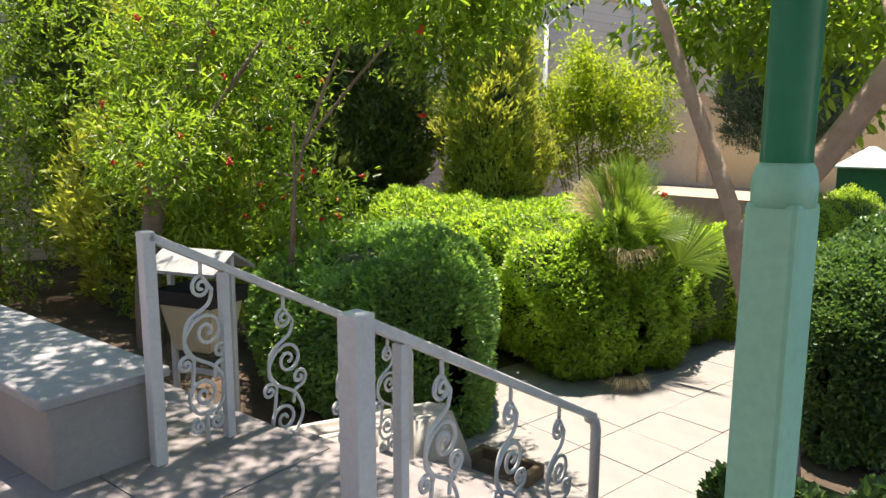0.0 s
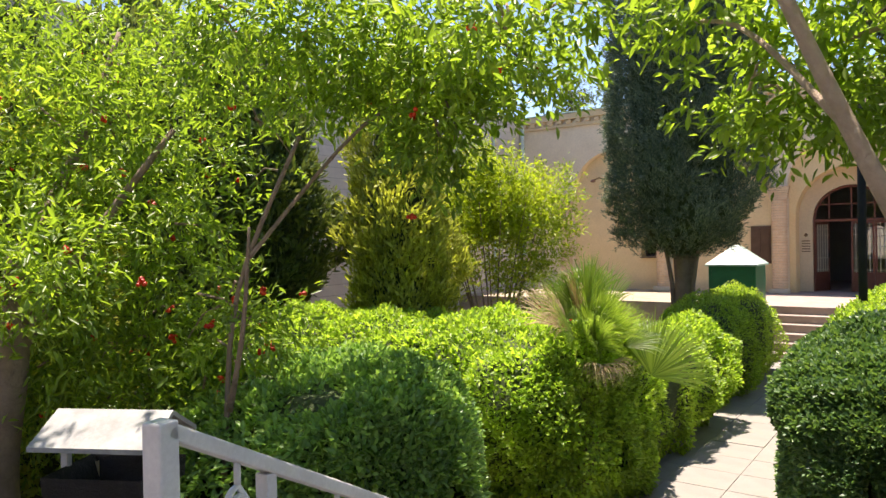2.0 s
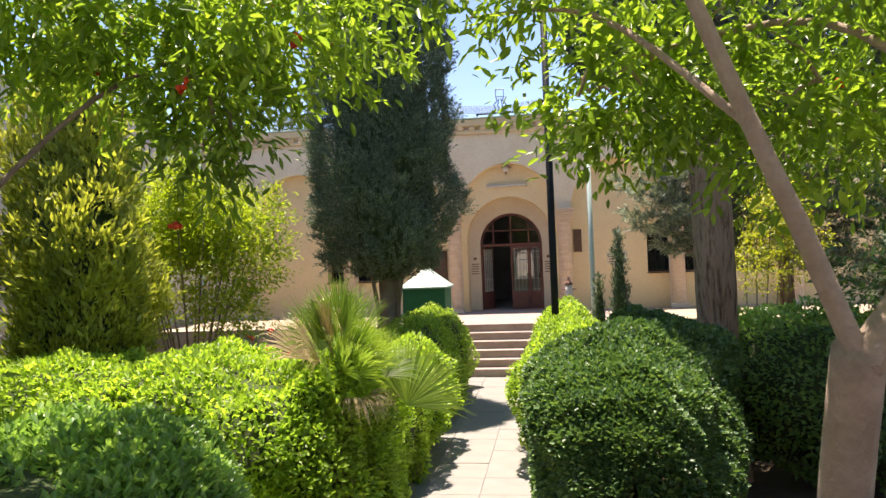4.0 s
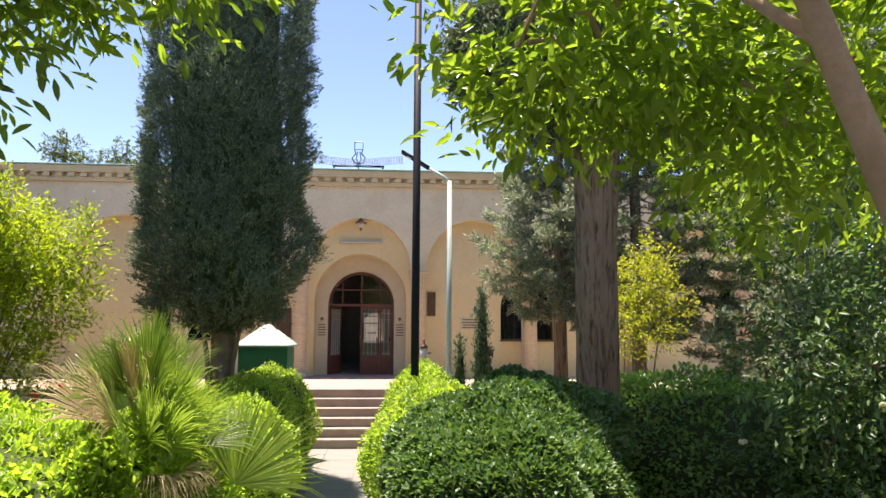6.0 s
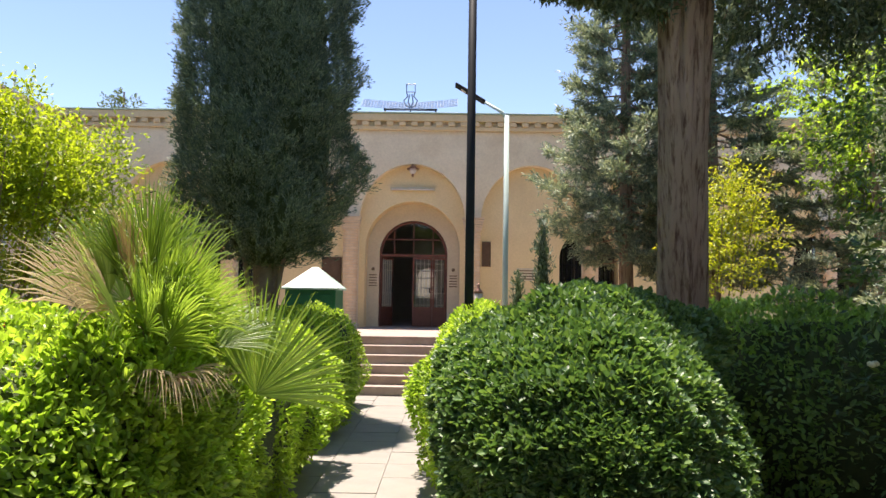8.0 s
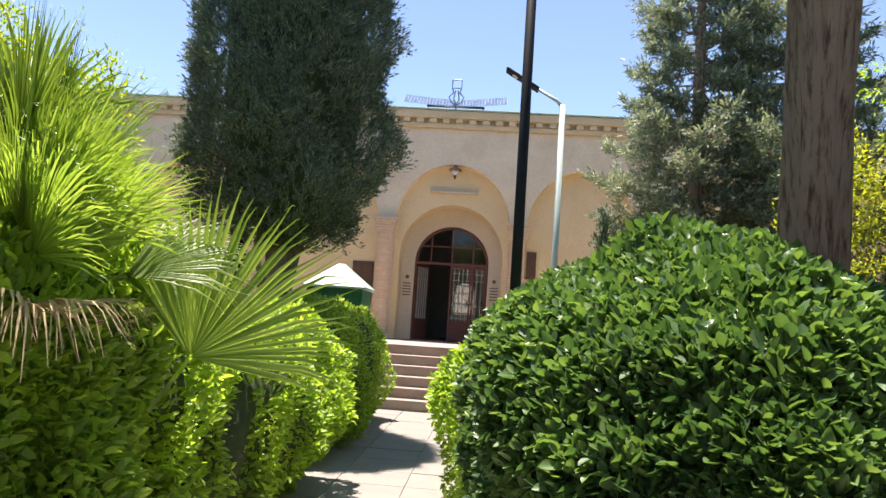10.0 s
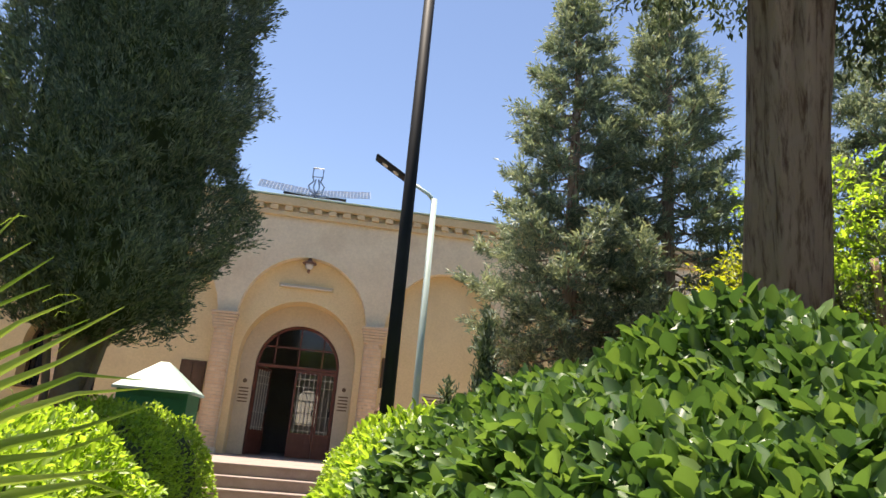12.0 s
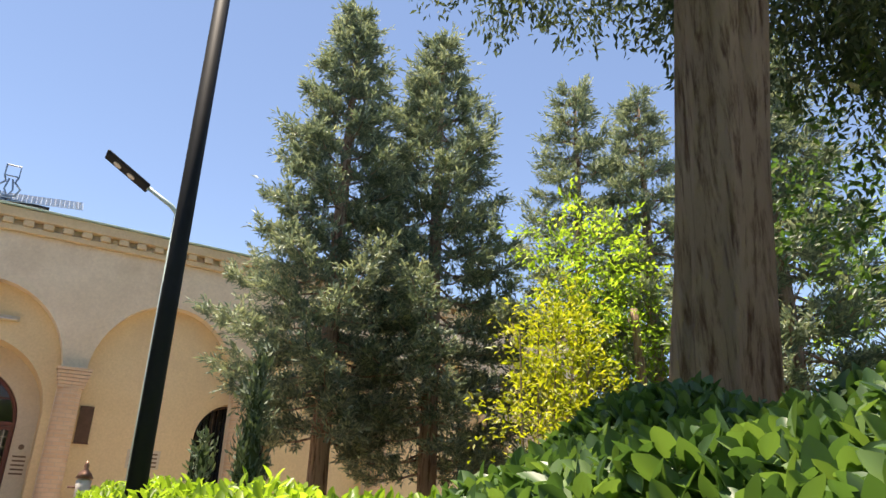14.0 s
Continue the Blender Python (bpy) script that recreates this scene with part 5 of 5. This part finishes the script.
part("trunk", bm, BARK, bt, smooth=True)
bm = bmesh.new()
for k in range(14):
    a = k * 2.4
    z = 3.8 + k * 0.25
    limb(bm, [(1.06 - 0.027 * z, 9.77 - 0.14 * z, z), (0.98 + math.cos(a) * 0.4, 9.35 + math.sin(a) * 0.4, z + 0.3), (0.98 + math.cos(a) * 0.9, 9.35 + math.sin(a) * 0.9, z + 0.5)], 0.035, 0.01, 6)
tagged(part("branch_work", bm, BARK, bt), kind="stuff")
canopy("foliage", [((0.2, 9.25, 4.05), (0.62, 0.7, 0.42), 26), ((0.55, 9.15, 3.65), (0.3, 0.35, 0.35), 2.5), ((1.9, 9.2, 3.8), (1.0, 1.1, 0.8), 4), ((1.1, 10.2, 4.9), (1.6, 1.6, 1.0), 5), ((2.9, 8.9, 3.6), (1.0, 1.0, 0.9), 3), ((1.2, 9.6, 6.4), (1.5, 1.5, 1.6), 4)], 7400, 22, 0.07, L_CYPRESS, 62, bt, width=0.34, hang=0.8, fine=False)


def tree(name, label, limbs, blobs, clumps, per, size, mat, seed, bark=BARK_GREY, width=0.3, hang=0.3, flowers=0, fine=True, gap=0.45, bloom=RED_FLOWER):
    ob = thing(name, label, "tree")
    bm = bmesh.new()
    for pts, r0, r1 in limbs[:1]:
        limb(bm, pts, r0, r1)
    part("trunk", bm, bark, ob, smooth=True)
    for pts, r0, r1 in limbs[1:]:
        bm = bmesh.new()
        limb(bm, pts, r0, r1)
        part("limb", bm, bark, ob, smooth=True)
    rng = random.Random(seed)
    bm = bmesh.new()
    for c, r, w in blobs:
        for _ in range(5):
            a = Vector(c) + Vector([rng.uniform(-0.5, 0.5) * q for q in r])
            b = a + Vector([rng.uniform(-0.6, 0.6) * q for q in r])
            tube(bm, [a, (a + b) / 2 + Vector((0, 0, 0.06)), b], [0.012, 0.009, 0.004], 5, False)
    tagged(part("twig_work", bm, bark, ob), kind="stuff")
    canopy("leaves", blobs, clumps, per, size, mat, seed, ob, width, 0.15, hang, fine, 0.0, gap)
    if flowers:
        bm = bmesh.new()
        for _ in range(flowers):
            c, r, w = rng.choice(blobs)
            p = Vector(c) + Vector([rng.gauss(0, 0.5) * q for q in r])
            if clear_of_walk(np.array([p]), 0.6)[0]:
                for k in range(5):
                    q = p + Vector([rng.uniform(-0.022, 0.022) for _ in range(3)])
                    bmesh.ops.create_icosphere(bm, subdivisions=1, radius=rng.uniform(0.014, 0.022), matrix=Matrix.Translation(q))
        tagged(part("blossom", bm, bloom, ob, "small red blossoms" if bloom is RED_FLOWER else "small cream blossoms"), kind="stuff")
    return ob


tree("forked_tree", "forked pomegranate tree with a leaning trunk beside the stair",
     [([(0.36, 4.62, -1.25), (0.35, 4.52, -0.3), (0.32, 4.3, 0.43), (0.29, 4.02, 1.07)], 0.112, 0.092),
      ([(0.29, 4.02, 1.02), (0.12, 3.98, 1.45), (-0.05, 3.95, 1.85), (-0.22, 3.92, 2.27), (-0.5, 3.9, 3.0)], 0.043, 0.026),
      ([(0.29, 4.02, 1.0), (0.66, 4.1, 1.5), (1.0, 4.15, 2.15), (1.25, 4.3, 3.0)], 0.075, 0.03),
      ([(-0.08, 3.95, 1.9), (-0.58, 4.4, 2.5), (-1.18, 5.0, 2.75)], 0.018, 0.007),
      ([(0.85, 4.12, 1.85), (0.42, 4.6, 2.45), (-0.4, 5.0, 2.45)], 0.028, 0.008)],
     # The last three blobs hang out of view, added to shade the platform.
     [((0.8, 4.4, 2.75), (1.0, 0.9, 0.5), 2.0), ((-0.5, 4.5, 2.95), (0.8, 0.8, 0.4), 1.6), ((-1.9, 4.5, 2.9), (0.8, 0.8, 0.4), 1.4), ((-0.35, 4.95, 2.3), (0.6, 0.4, 0.3), 1.6), ((0.5, 5.0, 2.1), (0.5, 0.5, 0.35), 1.2), ((1.9, 4.4, 2.6), (1.1, 1.0, 0.8), 2), ((0.5, 5.6, 2.6), (0.8, 0.7, 0.5), 1.2), ((0.6, 3.8, 3.3), (1.2, 1.1, 0.4), 1.6), ((1.5, 5.6, 2.3), (0.9, 0.7, 0.7), 1.5), ((-1.6, 1.9, 4.4), (2.2, 1.3, 0.5), 12), ((1.0, 1.7, 4.3), (2.2, 1.4, 0.5), 11), ((-4.2, 1.6, 4.4), (1.8, 1.3, 0.5), 9)],
     4800, 12, 0.082, L_POMEGRANATE, 71, BARK_TAN, 0.36, 0.35, 10)
tree("pomegranate_tree", "leafy pomegranate tree with red blossoms and a gnarled trunk",
     [([(-5.4, 3.05, -0.8), (-5.42, 3.05, -0.1), (-5.3, 3.1, 0.6), (-5.35, 3.2, 1.5)], 0.15, 0.09),
      ([(-5.32, 3.12, 0.7), (-5.0, 3.5, 1.5), (-4.6, 4.0, 2.4)], 0.06, 0.02),
      ([(-5.35, 3.2, 1.4), (-5.6, 3.8, 2.4), (-5.7, 4.2, 3.4)], 0.06, 0.02)],
     [((-5.0, 4.0, 1.6), (0.8, 0.7, 0.85), 2.4), ((-4.7, 4.8, 2.4), (0.7, 0.7, 0.5), 0.35), ((-5.6, 4.1, 2.3), (1.2, 0.9, 1.0), 5), ((-4.85, 2.95, 1.35), (0.6, 0.4, 0.45), 2.2), ((-6.2, 3.6, 2.3), (1.1, 0.9, 1.0), 4), ((-4.6, 4.5, 0.85), (0.6, 0.5, 0.4), 0.8), ((-5.4, 3.8, 0.6), (1.0, 0.7, 0.6), 4.5), ((-6.4, 3.6, 0.2), (0.9, 0.7, 0.7), 3), ((-4.8, 3.8, 0.15), (0.6, 0.4, 0.4), 1), ((-6.0, 4.4, 3.4), (1.2, 1.0, 0.7), 1.2), ((-6.8, 4.5, 3.3), (1.3, 1.2, 0.9), 3)],
     2350, 12, 0.085, L_POMEGRANATE, 72, BARK_GREY, 0.28, 0.2, 55)
tree("pomegranate_tree", "overhanging pomegranate branches with red blossoms",
     [([(-3.6, 3.6, -0.9), (-3.7, 3.75, 0.2), (-3.6, 3.8, 1.2), (-3.2, 4.0, 2.2)], 0.022, 0.014),
      ([(-3.5, 3.8, 1.4), (-3.0, 4.4, 2.3), (-2.5, 4.9, 2.7)], 0.016, 0.008),
      ([(-3.65, 3.75, 0.4), (-3.3, 3.6, 1.0), (-3.1, 3.5, 1.6)], 0.022, 0.008)],
     [((-3.0, 4.9, 2.75), (0.7, 0.7, 0.5), 3), ((-3.6, 4.3, 3.0), (0.9, 0.8, 0.5), 4), ((-4.1, 3.9, 0.3), (0.5, 0.35, 0.5), 0.4), ((-4.0, 4.0, 1.0), (0.6, 0.4, 0.5), 0.4), ((-3.3, 3.9, 3.5), (1.0, 1.0, 0.4), 1), ((-2.45, 4.5, 2.3), (0.2, 0.25, 0.42), 1.0), ((-2.2, 4.8, 2.7), (0.5, 0.5, 0.25), 1.4)],
     980, 13, 0.085, L_POMEGRANATE, 73, BARK_GREY, 0.3, 0.5, 26)
tree("leafy_tree", "leafy garden tree behind the bench wall",
     [([(-9.0, 2.2, -1.2), (-9.0, 2.2, 0.8), (-8.9, 2.3, 2.4)], 0.12, 0.06)],
     [((-8.6, 2.6, 1.0), (1.2, 1.0, 1.2), 4), ((-8.8, 2.4, 2.8), (1.5, 1.3, 1.2), 5), ((-8.0, 1.8, 0.2), (1.0, 0.8, 0.8), 2), ((-9.0, 1.2, 2.0), (1.4, 1.2, 1.5), 4), ((-8.4, 3.4, 4.2), (1.6, 1.3, 0.9), 3)],
     2200, 11, 0.085, L_POMEGRANATE, 78, BARK_GREY, 0.36, 0.2, 0, False)
tree("leafy_tree", "dense shaded broadleaf tree with bright sunlit tips",
     [([(3.4, 8.3, -1.2), (3.5, 8.4, 0.5), (3.3, 8.4, 2.2)], 0.13, 0.07),
      ([(3.45, 8.4, 0.8), (4.2, 8.9, 2.0), (4.8, 9.3, 3.2)], 0.06, 0.02)],
     [((2.7, 8.0, 1.0), (0.95, 0.9, 0.8), 4), ((3.6, 7.6, 1.9), (1.2, 1.0, 1.0), 5), ((4.6, 8.6, 1.2), (1.4, 1.2, 1.3), 5), ((3.2, 8.2, 0.0), (1.3, 1.0, 0.8), 5), ((4.6, 7.4, 3.0), (1.5, 1.2, 1.0), 4), ((5.8, 8.0, 0.8), (1.5, 1.3, 1.4), 4), ((3.3, 9.4, 2.6), (1.2, 1.0, 0.9), 3)],
     3600, 10, 0.075, L_PRIVET, 74, BARK, 0.42, 0.3, 60, False, bloom=CREAM_FLOWER)
tree("leafy_tree", "bright green sunlit tree behind the cedars",
     [([(5.5, 14.0, -1.2), (5.5, 14.0, 1.5), (5.4, 14.0, 3.2)], 0.1, 0.05)],
     [((5.1, 14.6, 4.0), (0.9, 0.9, 0.9), 3), ((5.6, 14.4, 3.0), (0.9, 0.8, 0.9), 3), ((7.5, 12.5, 3.2), (1.6, 1.4, 1.7), 3)],
     700, 9, 0.09, L_BRIGHT, 75, BARK, 0.45, 0.2, 0, False)
gb = thing("golden_shrub", "golden yellow sunlit shrub behind the hedge", "shrub")
canopy("leaves", [((2.5, 12.3, 1.85), (0.3, 0.35, 0.5), 3), ((2.15, 12.1, 1.25), (0.42, 0.4, 0.35), 2), ((2.85, 12.5, 1.45), (0.4, 0.4, 0.6), 2), ((2.75, 12.4, 2.3), (0.2, 0.25, 0.3), 0.8)], 330, 13, 0.06, L_YELLOW, 76, gb, width=0.4, hang=-0.3, fine=False)
for k in range(5):
    bm = bmesh.new()
    limb(bm, [(2.3, 12.2, -1.2), (2.3 + 0.12 * (k - 2), 12.2, 0.3), (2.45 + 0.2 * (k - 2), 12.25, 2.0)], 0.02, 0.006, 5)
    part("stem", bm, BARK_GREY, gb)
rs = thing("rose_bush", "low rose bush with red blooms below the yellow-green shrub", "shrub")
canopy("leaves", [((-4.9, 10.6, 0.1), (0.8, 0.5, 0.4), 1)], 160, 8, 0.055, L_PRIVET, 77, rs, width=0.5, hang=-0.3, fine=False)
bm = bmesh.new()
rr = random.Random(4)
for _ in range(9):
    p = Vector((-4.9 + rr.uniform(-0.8, 0.8), 10.4 + rr.uniform(-0.3, 0.3), 0.42 + rr.uniform(-0.15, 0.2)))
    for _k in range(6):
        bmesh.ops.create_icosphere(bm, subdivisions=1, radius=0.03, matrix=Matrix.Translation(p + Vector([rr.uniform(-0.03, 0.03) for _ in range(3)])))
tagged(part("bloom", bm, RED_FLOWER, rs, "red rose blooms"), kind="stuff")
for at, r, h in (((-20.3, 44.0), 1.3, 12.6), ((-17.2, 45.0), 1.6, 12.4)):
    ft = thing("far_tree", "distant grey-green tree behind the roof", "tree")
    bm = bmesh.new()
    tube(bm, [(at[0], at[1], -1.3), (at[0], at[1], h)], [0.2, 0.05], 8)
    part("trunk", bm, BARK_GREY, ft)
    canopy("leaves", [((at[0], at[1], h - 1.2), (r, r, 1.3), 2), ((at[0] + 0.3, at[1], h - 2.6), (r * 1.2, r, 1.6), 3)], 420, 9, 0.2, L_THUJA_DARK, 80 + int(r * 10), ft, width=0.4, fine=False)

# ---- paving pieces ----
slab_me = {}
prg = random.Random(12)


def slab(parent, name, x0, x1, y0, y1, z0, z1, mat, bevel=0.006):
    key = (round(x1 - x0, 3), round(y1 - y0, 3), mat.name)
    if key not in slab_me:
        bm = bmesh.new()
        w, d = (x1 - x0) / 2, (y1 - y0) / 2
        box(bm, -w, w, -d, d, z0 - z1, 0)
        slab_me[key] = bpy.data.meshes.new(name)
        bmesh.ops.recalc_face_normals(bm, faces=bm.faces[:])
        bm.to_mesh(slab_me[key])
        bm.free()
        slab_me[key].materials.append(mat)
    o = new(name, slab_me[key])
    o.parent = parent
    o.location = ((x0 + x1) / 2, (y0 + y1) / 2, z1 + prg.uniform(-0.002, 0.002))
    o.rotation_euler = (radians(prg.uniform(-0.15, 0.15)), radians(prg.uniform(-0.15, 0.15)), 0)


for j in range(23):
    for i in range(5):
        slab(path, "paving_slab", -3.6 + i * 0.64, -3.6 + i * 0.64 + 0.632, 3.0 + j * 0.604, 3.0 + j * 0.604 + 0.596, -1.2, -1.15, PAVING)
for j in range(9):
    for i in range(16):
        slab(plat, "paving_slab", -6.5 + i * 0.875, -6.5 + i * 0.875 + 0.868, 0.6 - (j + 1) * 0.84 + 0.007, 0.6 - j * 0.84, -0.04, 0.0, PLATFORM)
